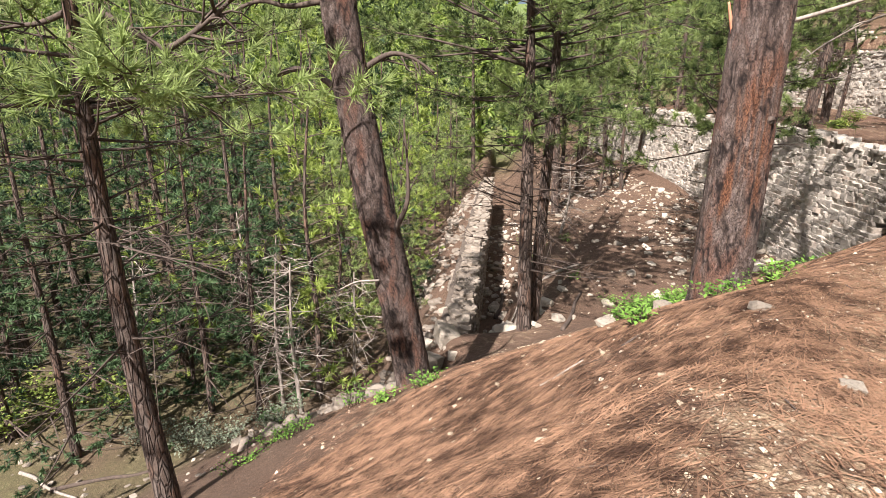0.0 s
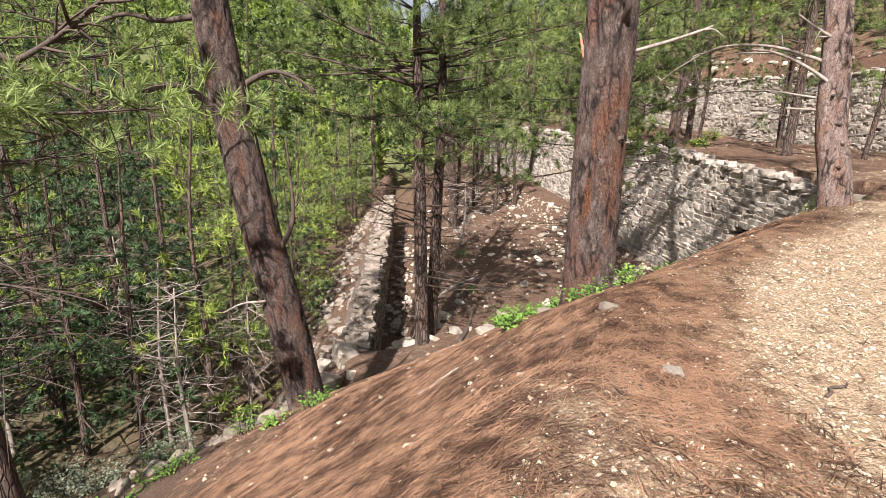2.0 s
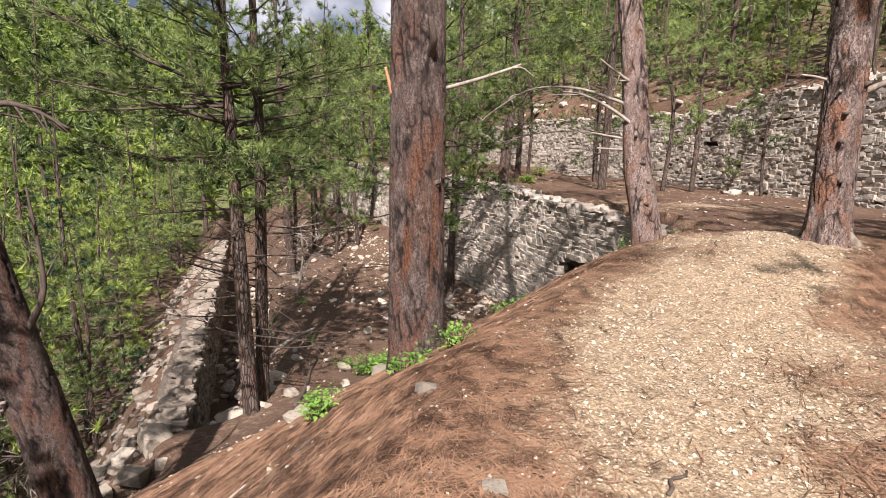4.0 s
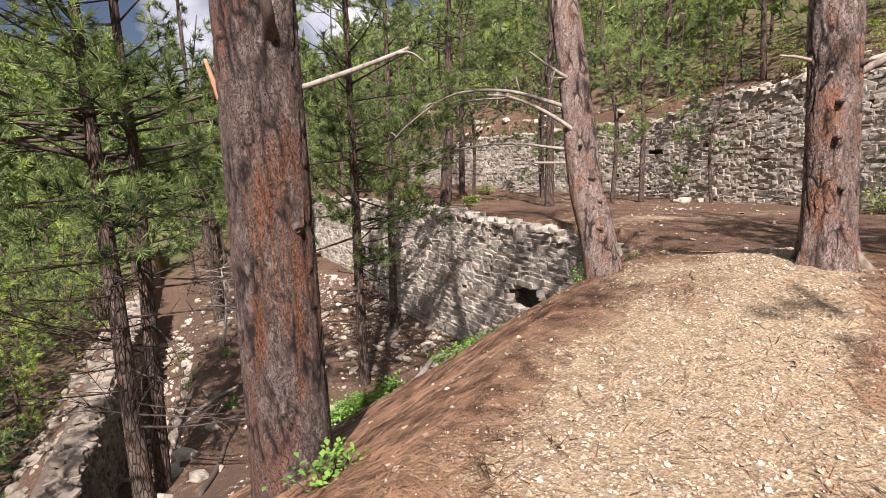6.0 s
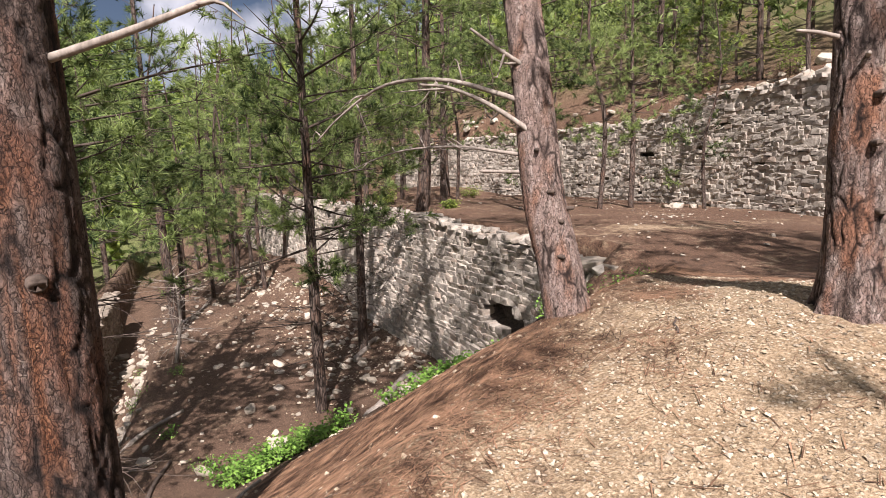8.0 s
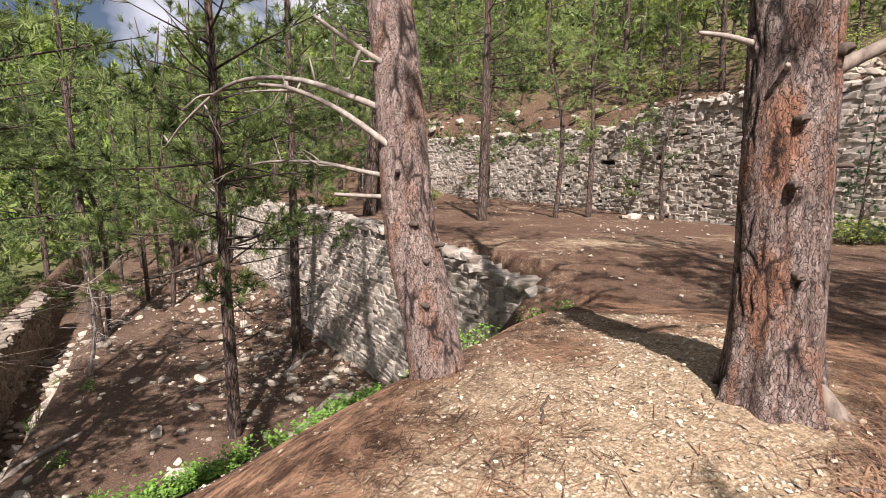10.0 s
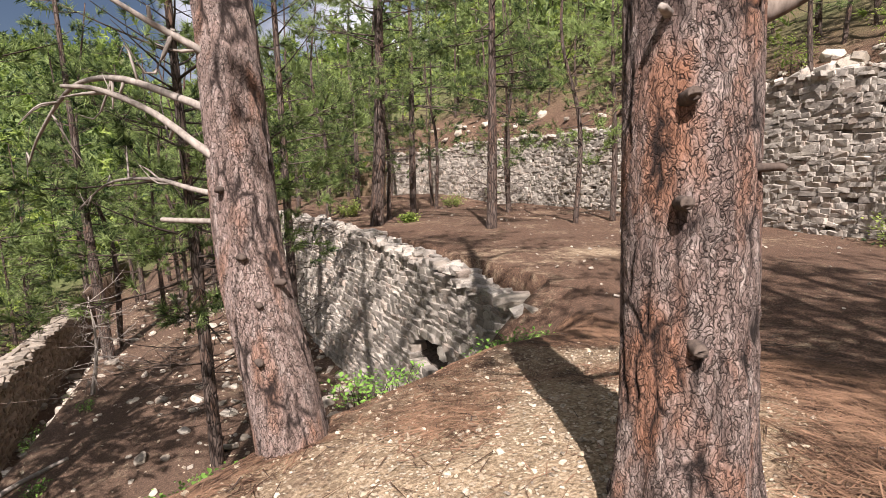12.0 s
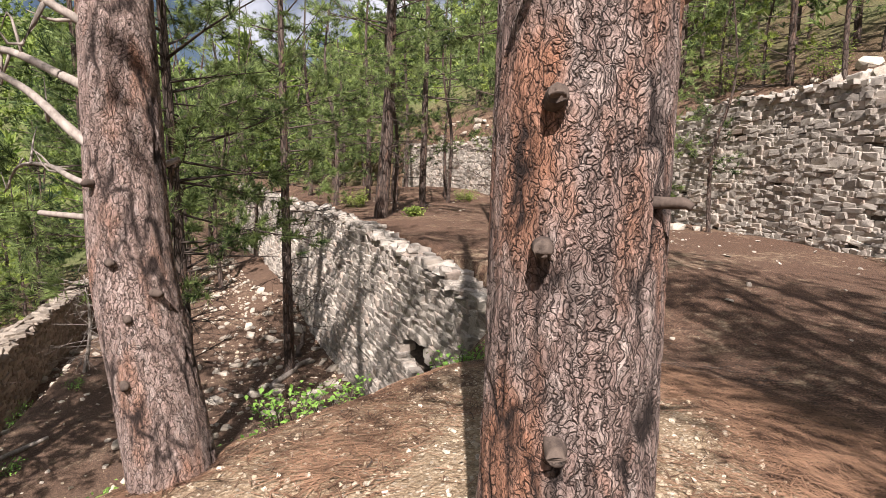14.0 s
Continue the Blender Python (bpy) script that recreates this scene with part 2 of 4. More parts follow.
def land(x, y):
    up = -1.5 - 0.12 * ramp(8, 4.5, x) - 0.25 * ramp(9, 14, x) - 0.35 * ramp(15, 24, x) + 0.4 * math.exp(-((x - 8.5) / 2.4) ** 2 - ((y - 4.8) / 1.7) ** 2)
    up -= 0.2 * math.exp(-((x - 12.5) / 2.2) ** 2 - ((y - 8.0) / 1.6) ** 2)
    back = -side(BACK_LINE, x, y)
    if back > 0:
        up += 4.6 * ramp(0.3, 1.3, back) + 0.5 * min(60, max(0, back - 0.8))
    a, b = side(BROW, x, y), side(WALL_LINE, x, y)
    # the terrace below, the trench at its edge, the valley beyond the ruined wall
    low = -5.9 + 0.06 * (min(x, 11) - 8.0) - 0.25 * math.exp(-((x - 10.8) / 1.5) ** 2 - ((y - 18.0) / 4.0) ** 2)
    low += 0.25 * ramp(20, 30, y) + 0.75 * ramp(20.5, 27, y) * math.exp(-((min(x, 12) - 12) / 2.0) ** 2)
    d = x - trench_x(y)
    if y > 12:
        low -= 2.7 * ramp(2.3 + 0.09 * (min(y, 30) - 16), 0.9, d) * ramp(12.6, 16.5, y)
        bank = -6.65 + 0.15 * ramp(13, 18, y) - 0.2 * ramp(24, 38, y) + 0.12 * (d + 0.5)
        low += (bank - low) * ramp(-0.3, -0.6, d)
    far = math.hypot(x + 2, y - 8)
    valley = -9.5 + 0.34 * max(0, y + 0.2 * x - 62) * ramp(60, 90, y + 0.2 * x) + 0.3 * max(0, -x - 45)
    valley = min(valley, 40)
    edge = ramp(-1.0, 1.6, x + 0.6) if y < 12 else ramp(-3.6, -0.9, d)
    low = valley + (low - valley) * edge * (1 - ramp(55, 75, y))
    if abs(b) < abs(a) and y > 10.4:
        s = max(0.0, b)
        return up if s <= 0 else max(low, up - 9.0 * s)
    s = max(0.0, a)
    k = 0.66 + 0.34 * ramp(8, 11.5, x)
    drop = k * (s - 0.35 * (1 - math.exp(-s / 0.35)))
    return soft_max(up - drop, low, 0.35) - (0.0 if s > 0 else soft_max(up, low, 0.35) - up)


# ---- building helpers ----
def mesh_of(name, verts, faces, mat=None, smooth=False):
    me = bpy.data.meshes.new(name)
    me.from_pydata([tuple(map(float, v)) for v in verts], [], [tuple(map(int, f)) for f in faces])
    if mat:
        me.materials.append(mat)
    if smooth:
        me.polygons.foreach_set("use_smooth", [True] * len(me.polygons))
    me.update()
    return me


def part(name, me, parent=None, label="", m=None):
    ob = new(name, me)
    if parent:
        ob.parent = parent
    if m is not None:
        ob.matrix_basis = m
    return tagged(ob, label)


def thing(name, label, category, group="", at=(0, 0, 0)):
    ob = new(name)
    ob.location = at
    ob.empty_display_size = 0.2
    return tagged(ob, label, category, group)


def spline(points, n):
    """n + 1 points and tangents along a smooth line through the points."""
    P = [np.array(p, float) for p in points]
    P = [2 * P[0] - P[1], *P, 2 * P[-1] - P[-2]]
    out = []
    for i in range(n + 1):
        u = i / n * (len(P) - 3)
        k = min(int(u), len(P) - 4)
        t = u - k
        a, b, c, d = P[k:k + 4]
        out.append(0.5 * (2 * b + (c - a) * t + (2 * a - 5 * b + 4 * c - d) * t * t + (3 * b - a - 3 * c + d) * t ** 3))
    out = np.array(out)
    return out, np.gradient(out, axis=0)


class Bag:
    """Vertices and faces, gathered piece by piece."""

    def __init__(self):
        self.v, self.f, self.n = [], [], 0

    def add(self, v, f):
        self.v.append(np.asarray(v, float))
        self.f.extend(tuple(i + self.n for i in q) for q in f)
        self.n += len(v)

    def tube(self, points, r0, r1, sides=6, n=8, power=1.0, knobs=0.0, rnd=None):
        c, t = spline(points, n)
        rings = []
        for i in range(n + 1):
            d = t[i] / (np.linalg.norm(t[i]) + 1e-9)
            a = np.cross(d, (0.3, 0.9, 0.1) if abs(d[2]) > 0.8 else (0, 0, 1))
            a /= np.linalg.norm(a)
            b = np.cross(d, a)
            r = r0 + (r1 - r0) * (i / n) ** power
            for s in range(sides):
                w = 2 * math.pi * s / sides
                k = 1 + (knobs * (rnd.random() - 0.5) if rnd else 0)
                rings.append(c[i] + (a * math.cos(w) + b * math.sin(w)) * r * k)
        f = [(i * sides + s, i * sides + (s + 1) % sides, (i + 1) * sides + (s + 1) % sides, (i + 1) * sides + s) for i in range(n) for s in range(sides)]
        f += [tuple(range(sides))[::-1], tuple(n * sides + s for s in range(sides))]
        self.add(rings, f)
        return c

    def mesh(self, name, mat, smooth=False):
        return mesh_of(name, np.concatenate(self.v) if self.v else [], self.f, mat, smooth)


def rock_mesh(name, rnd, mat, flat=0.6, rough=0.25, cut=0.62):
    """A broken block about 1 across: a box with cut corners, pushed about."""
    v, f = [], []
    for sx, sy, sz in ((1, cut, cut), (cut, 1, cut), (cut, cut, 1)):
        for i in range(8):
            v.append((((i & 1) * 2 - 1) * sx, ((i >> 1 & 1) * 2 - 1) * sy, ((i >> 2 & 1) * 2 - 1) * sz))
    bm = bmesh.new()
    for p in v:
        bm.verts.new([c * 0.5 * (1 + rough * (rnd.random() - 0.5) * 2) * (flat if k == 2 else 1) for k, c in enumerate(p)])
    bmesh.ops.convex_hull(bm, input=bm.verts)
    for q in [q for q in bm.verts if not q.link_faces]:
        bm.verts.remove(q)
    me = bpy.data.meshes.new(name)
    bm.to_mesh(me)
    bm.free()
    me.materials.append(mat)
    return me


def tables(me):
    return np.array([v.co[:] for v in me.vertices]), [tuple(p.vertices) for p in me.polygons]


def turned(v, scale, rx, ry, rz, at):
    m = np.array(Euler((rx, ry, rz)).to_matrix())
    return (v * np.array(scale)) @ m.T + np.array(at)



# ---- ground ----
def spread(*runs):
    out = []
    for a, b, step in runs:
        out += list(np.arange(a, b - 1e-6, step))
    return out + [runs[-1][1]]


TRAIL = ((-1.0, -6.0), (0.8, -0.2), (2.6, 1.6), (4.4, 3.0), (6.5, 4.1), (8.6, 4.7), (10.2, 5.6), (12.5, 7.2))


def soil_at(x, y):
    d = abs(side(TRAIL, x, y))
    right = side(TRAIL, x, y) < 0 and x > 6
    broad = 0.55 * ramp(2.5, 4.5, x) * (side(TRAIL, x, y) > 0)
    s = math.exp(-(d / (1.25 + broad - 0.75 * right * ramp(6, 8, x))) ** 2) * ramp(12, 9.3, x) * (0.62 + 0.38 * ramp(2.2, 4.5, x))
    return 0.22 + 0.85 * s + 0.25 * math.exp(-((x - 16) / 4) ** 2 - ((y - 12) / 1.3) ** 2)


def grey_at(x, y):
    return ramp(-3.6, -5.2, land(x, y)) * (0.35 if x > 0 else 0.5) * (1 - ramp(40, 60, y))


def floor_height(x, y):
    z = land(x, y)
    z += 0.05 * noise.noise((x * 0.9, y * 0.9, 0.3)) + 0.018 * noise.noise((x * 4, y * 4, 7.0))
    if y > 30 or x < -12:
        z += 0.8 * noise.noise((x * 0.09, y * 0.09, 2.0))
    return z


xs = spread((-260, -60, 20), (-60, -20, 4), (-20, -5, 1.0), (-5, -1, 0.3), (-1, 13.0, 0.12), (13.0, 16, 0.2), (16, 30, 0.4), (30, 60, 3), (60, 260, 20))
ys = spread((-120, -20, 10), (-20, -3, 1.5), (-3, 0, 0.3), (0, 9, 0.12), (9, 13, 0.2), (13, 38, 0.4), (38, 70, 2), (70, 260, 10))
gv = [(x, y, floor_height(x, y)) for y in ys for x in xs]
nx = len(xs)
gf = [(j * nx + i, j * nx + i + 1, (j + 1) * nx + i + 1, (j + 1) * nx + i) for j in range(len(ys) - 1) for i in range(nx - 1)]
gm = mesh_of("ground", gv, gf, FLOOR, True)
def green_at(x, y):
    back = -side(BACK_LINE, x, y)
    tuft = 0.5 + 0.5 * noise.noise((x * 0.5, y * 0.5, 6.0))
    return 0.5 * tuft * ramp(-7.5, -9.3, land(x, y)) * ramp(-2, -10, x - 0.1 * y) + 0.7 * ramp(45, 70, y) + (0.75 * tuft * ramp(3, 9, back) if back > 0 else 0)


for key, fn in (("soil", soil_at), ("grey", grey_at), ("green", green_at)):
    gm.attributes.new(key, "FLOAT", "POINT").data.foreach_set("value", [fn(v[0], v[1]) for v in gv])
ground = tagged(part("ground", gm), "pine-needle forest floor with pale stony soil on the mound", "ground", kind="structure")


# ---- dry-stone walls ----
def wall_line(points):
    """Evenly stepped samples: place, tangent and the way out of the face (left of the line)."""
    out = []
    for (ax, ay), (bx, by) in zip(points, points[1:]):
        n = max(1, int(math.hypot(bx - ax, by - ay) / 0.05))
        out += [(ax + (bx - ax) * i / n, ay + (by - ay) * i / n, bx - ax, by - ay) for i in range(n)]
    return [(x, y, dx / math.hypot(dx, dy), dy / math.hypot(dx, dy)) for x, y, dx, dy in out]


def stone_wall(name, label, points, top, foot, batter, thick, course, length, seed, keep, near, holes=(), mat=None, bulge=0.05, pale_top=True):
    """keep: how many stones are parts of their own, those with the least near(x, y, z)."""
    rnd = random.Random(seed)
    line = wall_line(points)
    wall = tagged(thing(name, "", ""), label, "stone wall", kind="structure")
    # the core behind the face stones
    core, rows = Bag(), 16
    v, f = [], []
    step = line[::5] + [line[-1]]
    for x, y, tx, ty in step:
        nx_, ny_ = -ty, tx
        z1, z0 = top(x, y) - 0.12, foot(x, y) - 0.4
        for k in range(rows + 1):
            z = z0 + (z1 - z0) * k / rows
            o = batter * (top(x, y) - z) - 0.09
            o -= 0.5 * any((math.hypot(x - hx, y - hy) / hr) ** 2 + ((z - hz) / hh) ** 2 < 1 for hx, hy, hz, hr, hh in holes)
            v.append((x + nx_ * o, y + ny_ * o, z))
        v.append((x - nx_ * thick, y - ny_ * thick, z1))
        v.append((x - nx_ * thick, y - ny_ * thick, z0))
    w = rows + 3
    for i in range(len(step) - 1):
        f += [(i * w + k, i * w + (k + 1) % w, (i + 1) * w + (k + 1) % w, (i + 1) * w + k) for k in range(w)]
    f += [tuple(range(w))[::-1], tuple((len(step) - 1) * w + k for k in range(w))]
    core.add(v, f)
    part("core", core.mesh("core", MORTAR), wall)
    shapes = [rock_mesh("stone", rnd, mat or STONE, 1.0, 0.2, 0.82) for _ in range(12)]
    found = []
    zlow = min(foot(x, y) for x, y, *_ in line[::10])
    zhigh = max(top(x, y) for x, y, *_ in line[::10])
    z = zlow - 0.1
    while z < zhigh:
        h = course * rnd.uniform(0.7, 1.35)
        i = rnd.randint(0, 4)
        while i < len(line):
            wd = length * rnd.choice((0.55, 0.75, 0.9, 1.0, 1.2, 1.6, 2.0)) * rnd.uniform(0.8, 1.2)
            k = min(len(line) - 1, i + int(wd / 0.1))
            x, y, tx, ty = line[k]
            i += max(2, int(wd / 0.05))
            wob = 0.55 * course * noise.noise((x * 0.6, y * 0.6, z * 0.4 + seed))
            zc = z + h / 2 + wob
            if zc < foot(x, y) - 0.15 or zc > top(x, y) + 0.1 * (rnd.random() - 0.7) or rnd.random() < 0.012:
                continue
            if any((math.hypot(x - hx, y - hy) / hr) ** 2 + ((zc - hz) / hh) ** 2 < 1 for hx, hy, hz, hr, hh in holes):
                continue
            o = batter * (top(x, y) - zc) + bulge * noise.noise((x * 0.8, y * 0.8, zc * 0.8)) + rnd.uniform(-0.04, 0.03)
            d = rnd.uniform(0.26, 0.4)
            at = (x - ty * (o - d / 2 + 0.06), y + tx * (o - d / 2 + 0.06), zc)
            tall = h * 1.08
            if rnd.random() < 0.12:
                tall *= 1.5
            found.append((near(*at), at, (wd * 1.03, d, tall), math.atan2(ty, tx) + rnd.gauss(0, 0.06), rnd.gauss(0, 0.06), rnd.gauss(0, 0.08), rnd.randrange(12)))
        z += h
    # flat stones along the top
    i = 0
    while i < len(line):
        x, y, tx, ty = line[i]
        for row in range(max(1, int(thick / 0.3))):
            o = -0.05 - row * 0.32 + rnd.uniform(-0.1, 0.1)
            wd, d = length * rnd.uniform(0.6, 1.7), rnd.uniform(0.2, 0.5)
            at = (x - ty * o, y + tx * o, top(x, y) - 0.04 + rnd.uniform(-0.13, 0.1))
            found.append((near(*at), at, (wd, d, course * rnd.uniform(0.5, 1.2)), math.atan2(ty, tx) + rnd.gauss(0, 0.8), rnd.gauss(0, 0.2), rnd.gauss(0, 0.2), rnd.randrange(12)))
        i += max(3, int(length * 1.1 / 0.05))
    found.sort(key=lambda s: s[0])
    for _, at, size, rz, rx, ry, k in found[:keep]:
        part("stone", shapes[k], wall, m=Matrix.LocRotScale(at, Euler((rx, ry, rz)), size))
    rest, tabs = Bag(), [tables(s) for s in shapes]
    for _, at, size, rz, rx, ry, k in found[keep:]:
        rest.add(turned(tabs[k][0], size, rx, ry, rz, at), tabs[k][1])
    if rest.n:
        tagged(part("stones", rest.mesh("stones", mat or STONE), wall), kind="stuff")
    return wall


def top_a(x, y):
    return -2.22 + 0.3 * ramp(10.5, 13, y) + 0.3 * ramp(13, 20, y) + 0.07 * noise.noise((x * 1.3, y * 1.3, 4))


stone_wall("wall_terrace", "grey dry-stone terrace wall with a broken end and a hole", ((12.15, 10.1), (12.25, 10.8), (12.4, 13.9), (12.55, 16.5), (12.65, 21.0), (12.4, 25.0), (12.2, 33.0), (12.5, 43.0)),
           top_a, lambda x, y: min(land(x - 1.2, y + 0.2), -2.6), 0.16, 0.75, 0.145, 0.215, 3, 300, lambda x, y, z: (y - 9) + 0.3 * abs(z + 2.5), ((12.4, 13.7, -3.85, 0.75, 0.34), (12.35, 12.9, -4.0, 0.45, 0.3)))


def top_b(x, y):
    z = 1.25 + 0.5 * ramp(41, 33, y) + 0.15 * ramp(30, 22, y) + 0.7 * ramp(21, 16, y)
    return z + 0.35 * noise.noise((x * 0.5, y * 0.5, 9)) + 0.12 * noise.noise((x * 2, y * 2, 1))


stone_wall("wall_back", "tall ruined dry-stone wall with a ragged top against the slope", ((23.6, 3.0), (24.0, 6.0), (24.9, 11.5), (25.9, 15.5), (26.9, 21.0), (27.6, 29.0), (27.3, 37.0), (26.0, 46.0)),
           top_b, lambda x, y: -2.2, 0.07, 0.9, 0.15, 0.27, 5, 300, lambda x, y, z: abs(y - 14) + abs(z), ((26.8, 20.6, 0.15, 0.6, 0.16),), bulge=0.12)


def top_c(x, y):
    return -6.4 + 0.15 * ramp(13, 18, y) - 0.2 * ramp(24, 38, y) + 0.16 * noise.noise((x * 1.1, y * 1.1, 3))


stone_wall("wall_ruin", "freestanding ruined stone wall above a narrow trench", ((3.85, 36.9), (trench_x(30), 30.0), (trench_x(20), 20.0), (0.8, 13.3)),
           top_c, lambda x, y: land(x + 0.3, y), 0.03, 0.75, 0.13, 0.22, 7, 200, lambda x, y, z: y, mat=BROWN)


# ---- trees ----
def needles(rnd, spots, axes, count, long, wide, spread_=0.9):
    """Tufts of single needles, each one thin triangle, at the spots, about the axes."""
    g = np.random.default_rng(rnd.randrange(1 << 30))
    P, A = np.repeat(np.array(spots), count, 0), np.repeat(np.array(axes), count, 0)
    d = A + spread_ * g.normal(size=P.shape)
    d /= np.linalg.norm(d, axis=1, keepdims=True) + 1e-9
    s = np.cross(d, g.normal(size=P.shape))
    s /= np.linalg.norm(s, axis=1, keepdims=True) + 1e-9
    ln = long * g.uniform(0.6, 1.15, (len(P), 1))
    P = P + A * g.uniform(-0.5, 0.3, (len(P), 1)) * long
    v = np.stack([P - s * wide / 2, P + s * wide / 2, P + d * ln], 1).reshape(-1, 3)
    return v, np.arange(len(v)).reshape(-1, 3)


def crown_mesh(wood, v, f, mat, name="crown"):
    """Boughs and needles of one crown in one mesh."""
    wv = np.concatenate(wood.v)
    wf = [t for q in wood.f for t in ([q] if len(q) == 3 else [(q[0], q[i], q[i + 1]) for i in range(1, len(q) - 1)])]
    me = tri_mesh(name, np.concatenate([wv, v]), np.concatenate([np.array(wf), f + len(wv)]), TWIG)
    me.materials.append(mat)
    me.polygons.foreach_set("material_index", [0] * len(wf) + [1] * len(f))
    return me


def tri_mesh(name, v, f, mat):
    me = bpy.data.meshes.new(name)
    me.vertices.add(len(v))
    me.vertices.foreach_set("co", np.asarray(v, np.float32).ravel())
    me.loops.add(len(f) * 3)
    me.loops.foreach_set("vertex_index", np.asarray(f, np.int32).ravel())
    me.polygons.add(len(f))
    me.polygons.foreach_set("loop_start", np.arange(0, len(f) * 3, 3, dtype=np.int32))
    me.materials.append(mat)
    me.update(calc_edges=True)
    me.validate()
    return me


def crown(rnd, axis, z0, z1, reach, boughs, tuft, long, wide, shape="pine", gaps=0.25, bare=0, twigs=False):
    """Boughs from z0 to z1 (shares of the axis), with tufts along their outer part. Returns the wood and the needles."""
    wood, spots, axes = Bag(), [], []
    n = len(axis) - 1
    for k in range(boughs + bare):
        dead = k >= boughs
        u = z0 + (z1 - z0) * ((k + rnd.random()) / boughs) if not dead else rnd.uniform(0.35 * z0, z0)
        p = axis[min(n, int(u * n))]
        w = (u - z0) / max(1e-6, z1 - z0)
        if shape == "pine":
            r = reach * (0.35 + 0.65 * math.sin(math.pi * min(1, max(0.0, w) * 0.85 + 0.22))) * rnd.uniform(0.55, 1.15)
            rise = -0.05 + 0.5 * w + rnd.gauss(0, 0.2)
        else:
            r = reach * (1.02 - w) * rnd.uniform(0.75, 1.1) + 0.15
            rise = -0.25 + 0.5 * w + rnd.gauss(0, 0.07)
        if dead:
            r, rise = reach * rnd.uniform(0.25, 0.7), rnd.gauss(0.0, 0.2)
        a = rnd.uniform(0, 2 * math.pi)
        d = np.array((math.cos(a), math.sin(a), rise))
        bend = np.array((rnd.gauss(0, 0.3), rnd.gauss(0, 0.3), rnd.uniform(-0.15, 0.45)))
        pts = [p, p + d * r * 0.5 + bend * r * 0.1, p + d * r + bend * r * 0.45]
        c = wood.tube(pts, max(0.010, 0.015 * r), 0.005, 3, 5)
        if dead:
            for _ in range(6 if twigs else 2):
                q = c[rnd.randint(2, 4)]
                e = d + np.array((rnd.gauss(0, 0.7), rnd.gauss(0, 0.7), rnd.gauss(0, 0.4)))
                wood.tube([q, q + e * r * 0.2, q + e * r * 0.35 + np.array((0, 0, rnd.gauss(0, 0.12)))], 0.009, 0.003, 3, 2)
            continue
        for j in range(max(2, int(tuft * r / reach))):
            t = rnd.uniform(0.3, 1.0) ** 0.75
            q = c[min(5, int(t * 5.99))]
            off = np.array((rnd.gauss(0, 1), rnd.gauss(0, 1), rnd.gauss(0.25, 0.6)))
            off = off / (np.linalg.norm(off) + 1e-6) * (0.5 if shape == "pine" else 0.3) * rnd.uniform(0.4, 1.0) * min(1.0, 0.45 * r) + d * 0.1 * r
            if noise.noise(tuple((q + off) * 0.7)) < gaps - 0.5:
                continue
            e = off / (np.linalg.norm(off) + 1e-6) + np.array((0, 0, 0.3 if shape == "pine" else -0.1))
            if twigs:
                wood.tube([q, q + off * 0.5 + np.array((0, 0, -0.03)), q + off], 0.008, 0.004, 3, 2)
            spots.append(q + off)
            axes.append(e / np.linalg.norm(e))
    return wood, spots, axes


def far_tree(name, seed, h, r, z0, reach, boughs, tuft, count, long, wide, mat, shape="pine", bare=4, lean=0.03):
    """A tree of parts at the origin: trunk, branches and crown."""
    rnd = random.Random(seed)
    ob = thing(name, "", "tree")
    b = Bag()
    pts = [(0, 0, -0.4)] + [(rnd.gauss(0, lean) * h * k, rnd.gauss(0, lean) * h * k, h * k) for k in (0.3, 0.6, 1.0)]
    c = b.tube(pts, r, 0.02, 8, 18, 1.15, 0.08, rnd)
    part("trunk", b.mesh("trunk", BARK, True), ob)
    wood, s, a = crown(rnd, c, z0, 0.99, reach, boughs, tuft // 2, long, wide, shape, 0.34, bare)
    v, f = needles(rnd, s, a, count * 2, long, wide * 0.85, 0.75)
    part("crown", crown_mesh(wood, v, f, mat), ob)
    return ob


KINDS = {}
for key, args in {
    "pine_a": ("pine_tree", 11, 13.0, 0.15, 0.20, 2.5, 46, 26, 13, 0.30, 0.029, PINE),
    "pine_b": ("pine_tree", 12, 16.0, 0.17, 0.25, 2.8, 50, 28, 13, 0.30, 0.029, PINE),
    "pine_c": ("pine_tree", 13, 10.0, 0.12, 0.15, 2.1, 40, 24, 13, 0.30, 0.032, PINE),
    "slim": ("pine_tree", 14, 12.0, 0.11, 0.28, 1.9, 36, 20, 12, 0.28, 0.026, PINE),
    "spruce_a": ("spruce_tree", 15, 12.0, 0.15, 0.08, 2.3, 76, 22, 10, 0.22, 0.045, SPRUCE, "spruce"),
    "spruce_b": ("spruce_tree", 16, 8.5, 0.10, 0.05, 1.8, 60, 20, 10, 0.20, 0.042, SPRUCE, "spruce"),
    "bright": ("leafy_tree", 17, 9.0, 0.09, 0.10, 2.1, 42, 22, 11, 0.24, 0.06, BRIGHT),
    "far_a": ("pine_tree", 18, 14.0, 0.16, 0.10, 2.6, 38, 11, 9, 0.60, 0.13, PINE),
    "far_b": ("pine_tree", 19, 12.0, 0.14, 0.08, 2.5, 38, 11, 9, 0.60, 0.13, BRIGHT),
}.items():
    KINDS[key] = far_tree(*args)
LABELS = {"pine_tree": "slender dark-barked pine with long green needles", "spruce_tree": "dense dark green spruce down in the valley", "leafy_tree": "bright yellow-green young tree with fine foliage"}
used = set()


